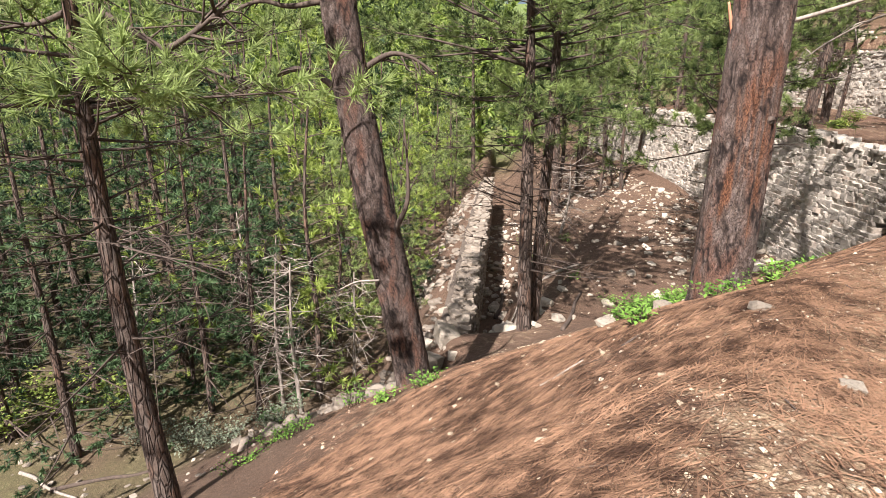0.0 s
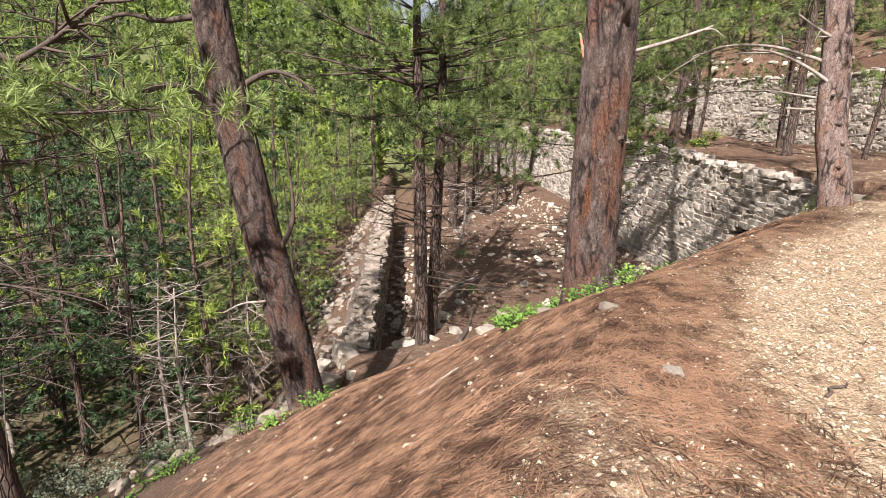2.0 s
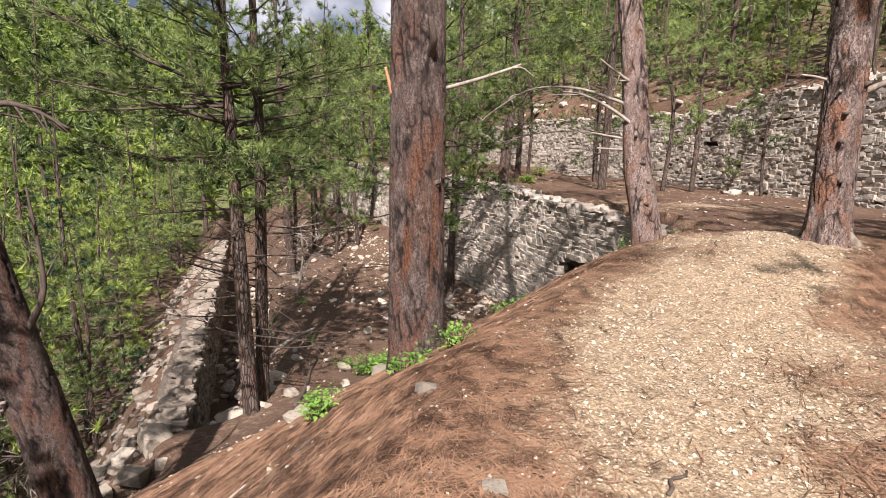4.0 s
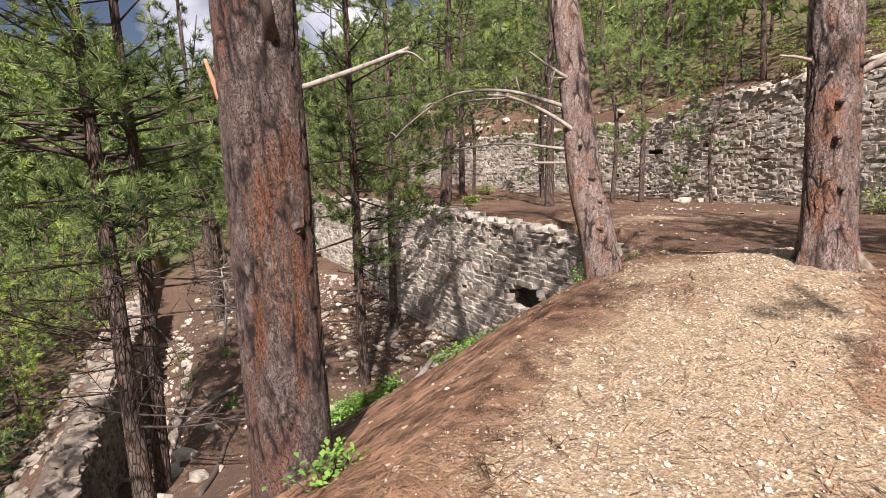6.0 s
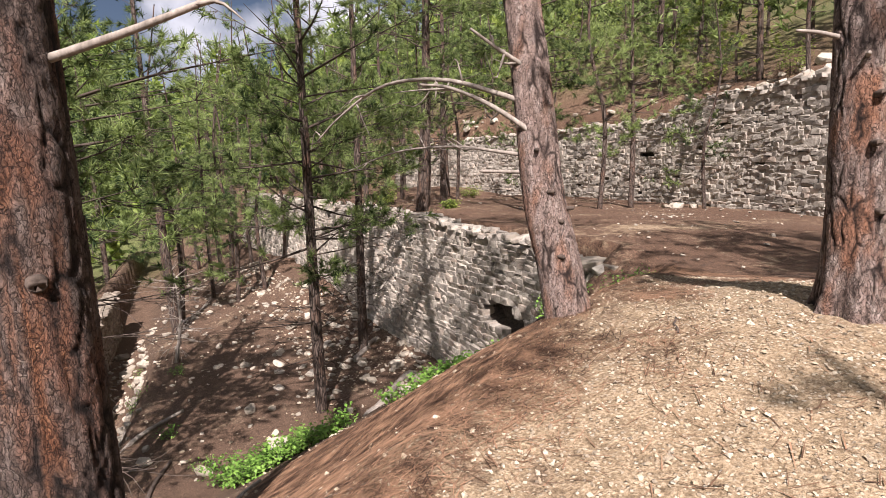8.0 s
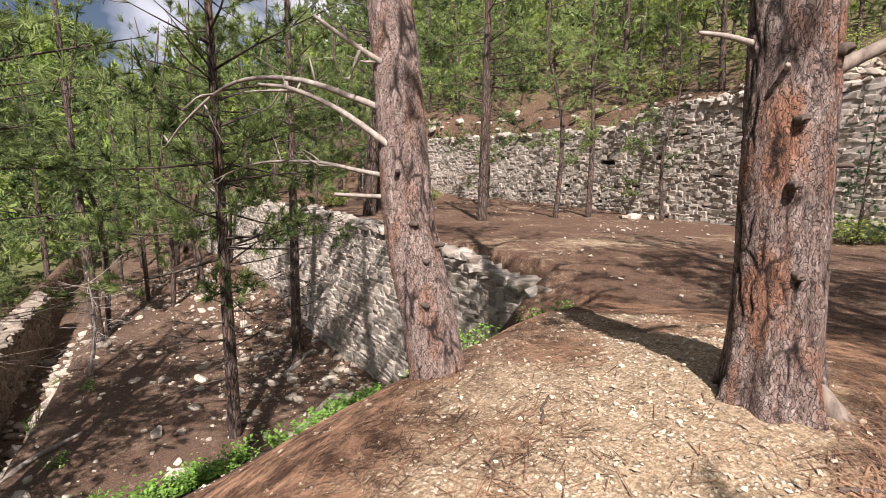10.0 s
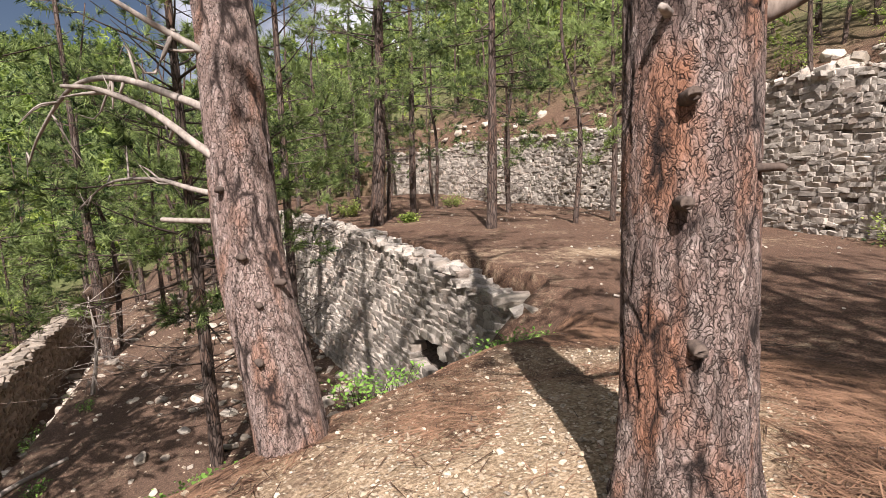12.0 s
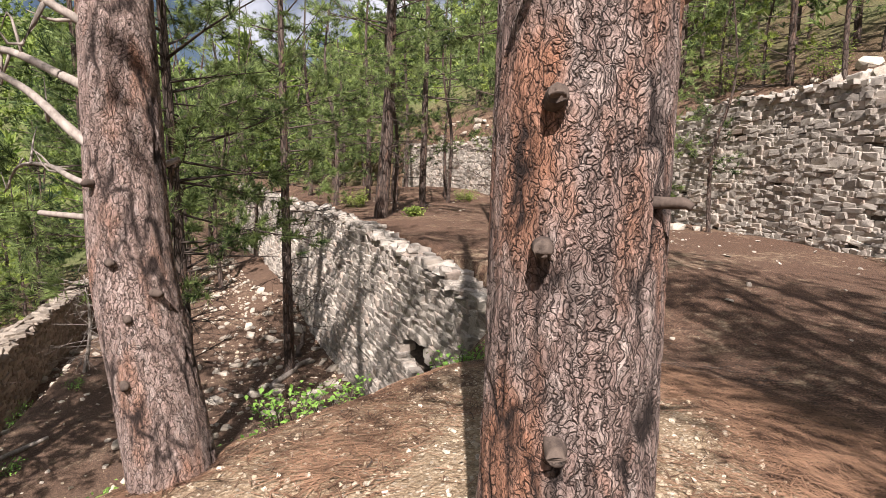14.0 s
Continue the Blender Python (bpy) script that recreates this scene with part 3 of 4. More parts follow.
def plant(key, x, y, scale=1.0, turn=None, group="", label="", lean=(0.0, 0.0)):
    src = KINDS[key]
    kind = src.name.split(".")[0]
    z = land(x, y) - 0.05
    turn = random.uniform(0, 360) if turn is None else turn
    m = pose(x, y, z, lean[0], lean[1], 0) @ pose(0, 0, 0, 0, 0, turn) @ Matrix.Diagonal((scale, scale, scale, 1))
    if key in used:
        ob = copy_thing(src, m)
        ob.matrix_basis = m
    else:
        used.add(key)
        src.matrix_basis = m
        ob = src
    return tagged(ob, label or LABELS[kind], "tree", group)


# -- tall pines beside the trail --
def bark_field(p, grain):
    """Long furrows with smaller flakes between them: how far off a furrow, the flake's own tone, and the height."""
    x, y, z = p
    wx, wz = noise.noise((x * 8, y * 8, z * 4)), noise.noise((x * 11, y * 11, z * 6 + 9))
    d, _ = noise.voronoi((x * grain * 0.62 + 0.4 * wx, y * grain * 0.62 + 0.3 * wz, z * grain * 0.15 + 0.5 * wz))
    deep = 1 - min(1.0, max(0.0, (d[1] - d[0] - 0.015) / 0.17))
    deep *= ramp(-0.35, 0.25, noise.noise((x * 6, y * 6, z * 3 + 4)))
    d, pts = noise.voronoi((x * grain * 1.7 + 1.3 * wz, y * grain * 1.7 + 1.0 * wx, z * grain * 0.5 + 1.5 * wx))
    thin = 1 - min(1.0, max(0.0, (d[1] - d[0] - 0.01) / 0.16))
    thin *= ramp(-0.5, 0.25, noise.noise((x * 15, y * 15, z * 9 + 2)))
    c = pts[0]
    ident = (math.sin(c[0] * 12.9 + c[1] * 78.2 + c[2] * 37.7) * 43758.5) % 1.0
    return 1 - min(1.0, deep + 0.3 * thin), ident, 0.8 * (1 - deep) + 0.22 * (1 - thin) * (0.4 + 0.6 * ident)


def big_pine(label, points, r0, r1, seed, sides, rings, mat, grain=15.0, depth=0.022, flare=0.45, bare=None, lobes=5):
    rnd = random.Random(seed)
    tree = thing("ponderosa_pine", label, "tree", "tall pines beside the trail")
    c, t = spline(points, rings)
    verts, plates, idents, bares = [], [], [], []
    base = c[0]
    ph = rnd.uniform(0, 6)
    for i in range(rings + 1):
        d = t[i] / np.linalg.norm(t[i])
        a = np.cross(d, (0, 1, 0))
        a /= np.linalg.norm(a)
        b = np.cross(a, d)
        h = max(0.0, c[i][2] - base[2] - 0.15)
        r = r0 + (r1 - r0) * i / rings
        for s in range(sides):
            w = 2 * math.pi * s / sides
            k = 1 + flare * math.exp(-h / 0.22) * (0.75 + 0.45 * math.sin(lobes * w + ph)) + 0.03 * math.sin(3 * w + ph + h * 0.4)
            n_ = a * math.cos(w) + b * math.sin(w)
            p = c[i] + n_ * r * k
            pl, ident, high = bark_field(p, grain)
            fine = noise.noise((p[0] * 50, p[1] * 50, p[2] * 22))
            bb = bare(p, n_) if bare else 0.0
            out = depth * (high + 0.25 * fine) * (1 - 0.8 * bb) - depth * (0.6 + 0.5 * bb)
            verts.append(p + n_ * out)
            plates.append(pl if bb < 0.5 else max(pl, 0.75))
            idents.append(ident)
            bares.append(bb)
    f = [(i * sides + s, i * sides + (s + 1) % sides, (i + 1) * sides + (s + 1) % sides, (i + 1) * sides + s) for i in range(rings) for s in range(sides)]
    me = mesh_of("trunk", verts, f, mat, True)
    for key, vals in (("plate", plates), ("ident", idents), ("bare", bares)):
        me.attributes.new(key, "FLOAT", "POINT").data.foreach_set("value", vals)
    part("trunk", me, tree)
    return tree, c, rnd


def top_crown(tree, rnd, c, r, height, reach, boughs):
    """The trunk above, with its boughs and needles."""
    p = c[-1]
    d = (c[-1] - c[-12]) / np.linalg.norm(c[-1] - c[-12])
    b = Bag()
    ax = b.tube([p - d * 0.05, p + d * height * 0.5 + np.array((0.1, 0.1, 0)), p + np.array((d[0] * 0.5, d[1] * 0.5, 1)) * height], r, 0.03, 14, 24)
    part("upper_trunk", b.mesh("upper_trunk", BARK, True), tree)
    wood, s, a = crown(rnd, ax, 0.12, 0.99, reach, boughs, 22, 0.26, 0.02, "pine", 0.3, 12, True)
    v, f = needles(rnd, s, a, 30, 0.2, 0.013, 0.7)
    part("crown", crown_mesh(wood, v, f, PINE), tree)


def limb(tree, points, r0, r1, mat, name="dead_limb", label="bleached dead limb", seed=1, twigs=0, twig_len=0.4):
    rnd = random.Random(seed)
    b = Bag()
    c = b.tube(points, r0, r1, 8, 24, 0.9, 0.12, rnd)
    for _ in range(twigs):
        i = rnd.randint(6, 23)
        d = (c[i] - c[i - 1]) / np.linalg.norm(c[i] - c[i - 1])
        e = d * 0.7 + np.array((rnd.gauss(0, 0.5), rnd.gauss(0, 0.5), rnd.gauss(-0.1, 0.5)))
        ln = twig_len * rnd.uniform(0.4, 1.2)
        m_ = c[i] + e * ln * 0.5 + np.array((0, 0, rnd.gauss(0, 0.08)))
        b.tube([c[i], m_, c[i] + e * ln], r1 * 0.9 + 0.004, 0.002, 4, 5)
    return part(name, b.mesh(name, mat, True), tree, label)


def stub(tree, at, out, long, r, mat=TWIG):
    b, rnd = Bag(), random.Random(int(at[2] * 977))
    at, out = np.array(at, float), np.array(out, float)
    b.tube([at - out * 0.06, at + out * long * 0.5, at + out * long + np.array((0, 0, -0.01))], r, r * 0.62, 9, 6, 1.0, 0.25, rnd)
    return part("broken_branch", b.mesh("broken_branch", mat, True), tree, "short broken branch stub")


def orange_scar(p, n_):
    face = -0.1 * n_[0] - n_[1]
    edge = noise.noise((p[0] * 7, p[1] * 7, p[2] * 1.6)) + 0.7 * noise.noise((p[0] * 26, p[1] * 26, p[2] * 2.2))
    return 0.9 * ramp(0.6, 0.98, face + edge * 0.5) * ramp(-1.6, -1.15, p[2] + edge * 0.5) * ramp(0.35, -0.2, p[2] + edge * 0.6)


trail_pine, c2, rn = big_pine("leaning pine with dark plated bark on the slope", ((-0.25, 8.15, -5.45), (-0.64, 8.15, -3.19), (-0.94, 8.15, -1.67), (-1.19, 8.15, -0.14), (-1.34, 8.15, 1.10), (-1.44, 8.15, 2.46)), 0.30, 0.225, 21, 90, 330, BARK_DARK, 15.0, 0.018, 0.35)
top_crown(trail_pine, rn, c2, 0.215, 9.0, 3.2, 62)
scar_pine, c4, rn = big_pine("tall pine with a scorched orange scar down its trunk", ((3.33, 5.93, -3.10), (3.33, 5.93, -1.60), (3.33, 5.94, -0.70), (3.33, 5.94, 0.40), (3.33, 5.95, 1.30), (3.32, 5.96, 2.70)), 0.31, 0.265, 22, 110, 340, BARK_DARK, 15.0, 0.017, 0.5, orange_scar)
top_crown(scar_pine, rn, c4, 0.26, 10.0, 3.2, 62)
limb_pine, c7, rn = big_pine("leaning pine with pale dead limbs and flaky pinkish bark", ((7.44, 6.42, -1.95), (7.35, 6.56, -1.00), (7.27, 6.70, -0.30), (7.27, 6.82, 0.45), (7.27, 6.98, 1.40), (7.22, 7.21, 2.70)), 0.22, 0.16, 23, 110, 380, BARK_PALE, 17.0, 0.01, 0.3)
top_crown(limb_pine, rn, c7, 0.15, 9.0, 2.7, 60)
near_pine, c8, rn = big_pine("massive pine with deeply furrowed reddish plated bark", ((8.33, 4.50, -1.40), (8.35, 4.52, -0.50), (8.37, 4.55, 0.20), (8.40, 4.59, 1.00), (8.45, 4.67, 2.60)), 0.228, 0.215, 24, 150, 440, BARK_NEAR, 17.0, 0.012, 0.65, None, 7)
top_crown(near_pine, rn, c8, 0.215, 10.0, 3.1, 66)

# -- slim trees placed one by one --
def pole(label, points, r0, r1, seed, crown_from=0.45, reach=1.6, boughs=34, height=6.0, bare=24):
    rnd = random.Random(seed)
    tree = thing("slim_pine", label, "tree", "slim pines on the terrace")
    b = Bag()
    p0, p1 = np.array(points[-2], float), np.array(points[-1], float)
    up = (p1 - p0) / np.linalg.norm(p1 - p0)
    pts = [*points, tuple(p1 + np.array((up[0] * 0.5, up[1] * 0.5, 1)) * height)]
    ax = b.tube(pts, r0, max(0.02, r1 * 0.4), 12, 60, 1.0, 0.03, rnd)
    part("trunk", b.mesh("trunk", BARK, True), tree)
    wood, s, a = crown(rnd, ax, crown_from, 0.99, reach, boughs, 24, 0.24, 0.016, "pine", 0.32, bare, True)
    v, f = needles(rnd, s, a, 44, 0.22, 0.017, 0.75)
    part("crown", crown_mesh(wood, v, f, PINE), tree)
    return tree


dark_pine = pole("dark leaning pine at the foot of the slope", ((-3.81, 6.47, -5.94), (-3.98, 6.52, -4.04), (-4.05, 6.52, -2.22), (-4.05, 6.52, -0.69), (-3.98, 6.52, 1.14)), 0.165, 0.12, 31, 0.60, 2.4, 40, 6.0, 30)
pole("reddish slim pine beside the trench", ((2.3, 12.95, -6.5), (2.26, 13.2, -3.0), (2.23, 13.45, 0.0), (2.21, 13.65, 2.0)), 0.19, 0.15, 32, 0.38, 3.3, 60)
pole("dark slim pine growing close to its twin", ((2.64, 13.6, -6.5), (2.74, 13.55, -3.0), (2.83, 13.5, 0.0), (2.8, 13.45, 2.0)), 0.165, 0.13, 33, 0.42, 2.8, 42)
pole("slim dark pine on the stony terrace", ((7.78, 15.3, -6.2), (7.75, 15.2, -3.0), (7.71, 15.0, 0.0), (7.67, 14.85, 3.0)), 0.15, 0.12, 34, 0.32, 2.6, 78)
pole("slim dark pine beside the terrace wall", ((10.56, 19.1, -6.5), (10.53, 18.86, -3.0), (10.49, 18.6, 0.0), (10.46, 18.4, 3.4)), 0.16, 0.12, 35, 0.45, 2.0, 40)
pole("slim reddish pine at the edge of the trench", ((5.63, 24.8, -7.0), (5.47, 24.9, -2.5), (5.39, 24.95, 0.6)), 0.2, 0.15, 36, 0.4, 2.0, 40)
pole("tall forked pine on the wall's edge", ((14.3, 21.4, -2.0), (14.58, 21.3, 2.1), (14.7, 21.25, 6.3)), 0.25, 0.18, 37, 0.4, 2.6, 46, 6.0)
pole("straight pine on the level ground", ((16.75, 17.75, -2.0), (16.85, 17.75, 1.8), (16.9, 17.75, 5.4)), 0.18, 0.14, 38, 0.35, 2.2, 44, 5.0)

# -- limbs, stubs and roots of the tall pines --
limb(limb_pine, ((7.20, 6.85, 0.58), (7.01, 7.04, 0.69), (6.68, 7.52, 0.87), (6.38, 8.25, 0.89), (6.1, 8.85, 0.6), (5.95, 9.2, 0.35)), 0.03, 0.008, DEAD, seed=1, twigs=9)
limb(limb_pine, ((7.20, 6.72, 0.26), (7.03, 6.82, 0.42), (6.83, 7.06, 0.62), (6.58, 7.27, 0.76), (6.38, 7.45, 0.80)), 0.03, 0.012, DEAD, seed=2, twigs=2)
limb(limb_pine, ((7.20, 6.80, 0.10), (7.02, 7.06, 0.15), (6.82, 7.55, 0.22), (6.54, 8.34, 0.19), (6.27, 9.27, -0.04)), 0.022, 0.006, DEAD, seed=3, twigs=8)
limb(limb_pine, ((7.20, 6.80, -0.05), (7.0, 6.98, -0.04), (6.83, 7.12, -0.03)), 0.02, 0.014, DEAD, seed=4)
limb(limb_pine, ((7.25, 6.80, 0.86), (7.08, 6.87, 0.97), (6.9, 6.93, 1.08), (6.66, 7.0, 1.24)), 0.03, 0.012, DEAD, seed=5, twigs=4)
limb(limb_pine, ((7.34, 6.86, 0.18), (7.44, 7.0, 0.23), (7.53, 7.1, 0.27)), 0.022, 0.016, DEAD, seed=6)
for at, out in (((7.18, 6.53, -0.23), (0.2, -0.95, 0.1)), ((7.24, 6.47, -0.50), (0.1, -0.95, 0.0)), ((7.12, 6.64, 0.15), (-0.5, -0.8, 0.1)), ((7.21, 6.42, -0.82), (0.0, -1, 0.0)), ((7.37, 6.48, -0.39), (0.5, -0.8, 0.1))):
    stub(limb_pine, at, out, 0.05, 0.025)
limb(near_pine, ((8.54, 4.47, 0.70), (8.78, 4.31, 0.84), (8.98, 4.17, 0.95), (9.16, 4.05, 1.01), (9.67, 3.70, 1.24)), 0.042, 0.02, BOUGH, "bough", "thick greyish bough", seed=7, twigs=3)
limb(near_pine, ((8.22, 4.71, 0.85), (8.10, 4.80, 0.89), (7.99, 4.89, 0.91)), 0.02, 0.01, DEAD, seed=8)
stub(near_pine, (8.167, 4.404, 0.435), (-0.55, -0.8, 0.15), 0.02, 0.028, TWIG)
stub(near_pine, (8.138, 4.393, 0.108), (-0.6, -0.78, 0.05), 0.02, 0.026, TWIG)
stub(near_pine, (8.416, 4.306, 0.208), (0.45, -0.85, 0.05), 0.05, 0.016, TWIG)
stub(near_pine, (8.157, 4.502, 0.697), (-0.9, -0.4, 0.1), 0.06, 0.018, DEAD)
stub(near_pine, (8.165, 4.346, -0.357), (-0.5, -0.85, -0.1), 0.012, 0.03, TWIG)
stub(near_pine, (8.370, 4.340, 0.777), (0.0, -1.0, 0.1), 0.03, 0.04, TWIG)
limb(near_pine, ((8.38, 4.37, -0.95), (8.50, 4.17, -1.20), (8.64, 3.88, -1.40)), 0.075, 0.04, BOUGH, "root", "exposed smooth root spreading from the trunk", seed=9)
limb(scar_pine, ((3.54, 5.82, 0.55), (3.87, 5.61, 0.66), (4.13, 5.45, 0.76), (4.22, 5.40, 0.80)), 0.022, 0.012, DEAD, seed=10, twigs=1)
limb(scar_pine, ((3.16, 5.96, 0.17), (3.06, 5.99, 0.48), (2.99, 6.01, 0.75)), 0.035, 0.012, plain_material("split_orange_wood", (0.30, 0.11, 0.07), (0.64, 0.32, 0.18), 14.0), "split_branch", "splintered orange branch stub", seed=11)
limb(scar_pine, ((3.35, 5.73, 0.82), (3.31, 5.56, 0.98), (3.26, 5.53, 1.17)), 0.05, 0.03, TWIG, "branch_stub", "thick dark branch stub", seed=12)
stub(scar_pine, (3.42, 5.66, -0.40), (0.2, -0.95, 0.0), 0.03, 0.05)
limb(trail_pine, ((-1.27, 8.15, -0.26), (-1.83, 8.15, 0.12), (-2.35, 8.15, 0.00), (-2.90, 8.15, -0.22), (-3.28, 8.15, -0.50), (-3.66, 8.15, -0.63)), 0.05, 0.012, TWIG, "bough", "dark crooked bough", seed=14, twigs=16, twig_len=0.6)
limb(trail_pine, ((-0.70, 8.04, -2.35), (-0.44, 8.04, -1.82), (-0.41, 8.04, -1.31), (-0.46, 8.04, -0.56)), 0.05, 0.012, TWIG, "bough", "dark upright side branch", seed=15, twigs=3)
limb(trail_pine, ((-1.16, 8.15, 0.04), (-0.67, 8.15, 0.32), (-0.34, 8.15, 0.28), (-0.01, 8.15, 0.08)), 0.05, 0.015, TWIG, "bough", "dark crooked bough", seed=16, twigs=9)
limb(trail_pine, ((-0.87, 7.90, -2.97), (-1.21, 7.92, -3.00), (-1.49, 7.92, -3.13)), 0.02, 0.007, DEAD, seed=17)
limb(trail_pine, ((-1.38, 8.15, 1.04), (-1.98, 8.15, 0.94), (-2.41, 8.15, 1.00), (-3.03, 8.15, 0.83), (-3.75, 8.04, 0.99)), 0.045, 0.01, TWIG, "bough", "dark crooked bough", seed=18, twigs=16, twig_len=0.7)
limb(dark_pine, ((-3.97, 6.52, 0.86), (-3.55, 6.52, 0.61), (-3.01, 6.52, 0.29), (-2.49, 6.52, 0.05), (-1.98, 6.52, -0.08)), 0.05, 0.01, TWIG, "bough", "dark crooked bough", seed=19, twigs=22, twig_len=0.8)
limb(dark_pine, ((-4.01, 6.52, 0.69), (-4.33, 6.52, 0.57), (-4.69, 6.52, 0.52), (-5.17, 6.52, 0.42)), 0.04, 0.01, TWIG, "bough", "dark crooked bough", seed=20, twigs=14, twig_len=0.7)
limb(dark_pine, ((-4.00, 6.52, -0.33), (-3.56, 6.52, -0.28), (-3.14, 6.52, -0.16), (-2.74, 6.52, -0.25), (-2.31, 6.52, -0.61)), 0.035, 0.008, TWIG, "bough", "dark crooked bough", seed=21, twigs=16, twig_len=0.7)
limb(dark_pine, ((-3.00, 6.52, 0.29), (-2.69, 6.52, 0.47), (-2.38, 6.52, 0.69), (-2.08, 6.52, 0.94)), 0.035, 0.02, TWIG, "bough", "dark crooked bough", seed=22, twigs=14, twig_len=0.8)

# -- terrace and level ground --
for key, x, y, s in (("slim", 5.9, 26.0, 1.0), ("slim", 8.28, 27.2, 0.9), ("slim", 9.63, 27.8, 0.95), ("slim", 8.48, 31.4, 1.0), ("pine_a", 9.9, 36.7, 1.0), ("slim", 10.4, 33.5, 0.9), ("slim", 11.5, 31.2, 0.9), ("slim", 8.4, 39.0, 1.0), ("pine_c", 6.9, 33.0, 1.1),
                     ("slim", 7.6, 29.0, 0.9), ("pine_c", 10.9, 40.0, 1.1), ("slim", 6.6, 40.0, 1.0)):
    plant(key, x, y, s, group="slim pines on the terrace")
for key, x, y, s in (("pine_b", 17.8, 25.4, 1.0), ("slim", 21.0, 18.45, 1.0), ("pine_a", 23.25, 18.7, 0.9), ("slim", 24.6, 16.1, 0.75), ("pine_a", 22.9, 25.0, 0.9), ("slim", 22.6, 24.7, 0.9), ("pine_c", 14.2, 26.5, 1.0),
                     ("slim", 15.3, 22.6, 0.8), ("pine_a", 16.8, 29.6, 1.0), ("pine_c", 19.5, 33.0, 1.0), ("slim", 21.0, 29.0, 1.0), ("pine_a", 15.5, 36.0, 1.0), ("slim", 23.0, 33.0, 1.0), ("pine_c", 18.5, 40.0, 1.1),
                     ("spruce_b", 23.6, 9.2, 0.5), ("pine_b", 23.4, 40.0, 1.0)):
    plant(key, x, y, s, group="pines on the level ground")

# -- woods in the valley, on the slope above the back wall and on the far hill --
woods = random.Random(5)
placed = []


def scatter(group, count, keys, xr, yr, ok, gap, size=(0.8, 1.2)):
    tries = 0
    while count and tries < 4000:
        tries += 1
        x, y = woods.uniform(*xr), woods.uniform(*yr)
        if not ok(x, y) or any((x - a) ** 2 + (y - b) ** 2 < gap * gap for a, b in placed):
            continue
        placed.append((x, y))
        plant(woods.choice(keys), x, y, woods.uniform(*size), woods.uniform(0, 360), group)
        count -= 1


def left_of_ruin(x, y):
    return x < trench_x(max(y, 12)) - 3.0 - 0.25 * max(0, 16 - y) and math.hypot(x, y) > 14


scatter("trees in the valley", 46, ("pine_a", "pine_b", "spruce_a", "spruce_b", "pine_c", "bright", "spruce_a"), (-30, 4), (13, 32), left_of_ruin, 1.9)
scatter("trees in the valley", 22, ("spruce_b", "spruce_a", "spruce_a"), (-20, -4), (12, 20), lambda x, y: math.hypot(x, y) > 14 and x < trench_x(y) - 4.5, 1.5, (0.7, 1.1))
scatter("trees in the valley", 20, ("bright", "pine_c", "slim", "pine_c"), (-4, 4), (15, 44), lambda x, y: -6.5 < x - trench_x(y) < -2.6, 1.4, (0.6, 0.95))
scatter("trees in the valley", 46, ("far_a", "far_b", "far_b", "far_a", "spruce_a"), (-44, 6), (30, 56), lambda x, y: x < trench_x(y) - 2, 2.4, (0.9, 1.3))
scatter("trees above the back wall", 40, ("pine_c", "far_a", "far_b", "bright", "far_a"), (28, 42), (8, 52), lambda x, y: side(BACK_LINE, x, y) < -1.6, 1.9, (0.6, 1.0))
scatter("trees above the back wall", 16, ("pine_c", "slim", "bright"), (28, 37), (8, 36), lambda x, y: side(BACK_LINE, x, y) < -1.2, 1.5, (0.6, 0.95))
scatter("trees above the back wall", 26, ("far_a", "far_b"), (38, 64), (4, 66), lambda x, y: True, 2.6)
scatter("pines on the level ground", 16, ("far_a", "pine_a", "far_b"), (8, 24), (42, 60), lambda x, y: True, 2.2)
# Unseen pines, added to cast shade on the level ground and the valley
for x, y in ((9.6, -1.3), (11.2, 0.6), (12.5, 1.2), (6.6, -5.0), (8.2, -3.0), (10.6, -3.2), (9.0, -5.4), (8.0, -7.6), (11.6, -6.2), (14.2, -2.8), (-7.5, 2.0), (-9.0, 6.5)):
    plant("pine_b", x, y, 0.95, group="trees beyond the trail")


def distant_woods(name, label, count, xr, yr, ok, mat, seed):
    """Far trees, too many and too small to tell apart."""
    rnd, spots, axes = random.Random(seed), [], []
    while count:
        x, y = rnd.uniform(*xr), rnd.uniform(*yr)
        if not ok(x, y):
            continue
        count -= 1
        z, h = land(x, y), rnd.uniform(7, 14)
        for k in range(26):
            u = rnd.random() ** 0.8
            r = 0.22 * h * (1.05 - u) * rnd.uniform(0.3, 1)
            w = rnd.uniform(0, 6.283)
            spots.append((x + r * math.cos(w), y + r * math.sin(w), z + h * (0.08 + 0.92 * u)))
            axes.append((0.5 * math.cos(w), 0.5 * math.sin(w), 0.5))
    v, f = needles(rnd, spots, axes, 6, 1.3, 0.42)
    return tagged(part(name, tri_mesh(name, v, f, mat)), label, "woods", kind="stuff")


distant_woods("pine_woods", "dense green pine woods on the far valley side", 620, (-110, 40), (54, 170), lambda x, y: True, PINE, 41)
distant_woods("leafy_woods", "bright yellow-green young woods on the far valley side", 420, (-110, 30), (50, 150), lambda x, y: True, BRIGHT, 42)
distant_woods("hillside_woods", "green pine woods on the hillside above the walls", 260, (32, 90), (-20, 110), lambda x, y: side(BACK_LINE, x, y) < -8, PINE, 43)


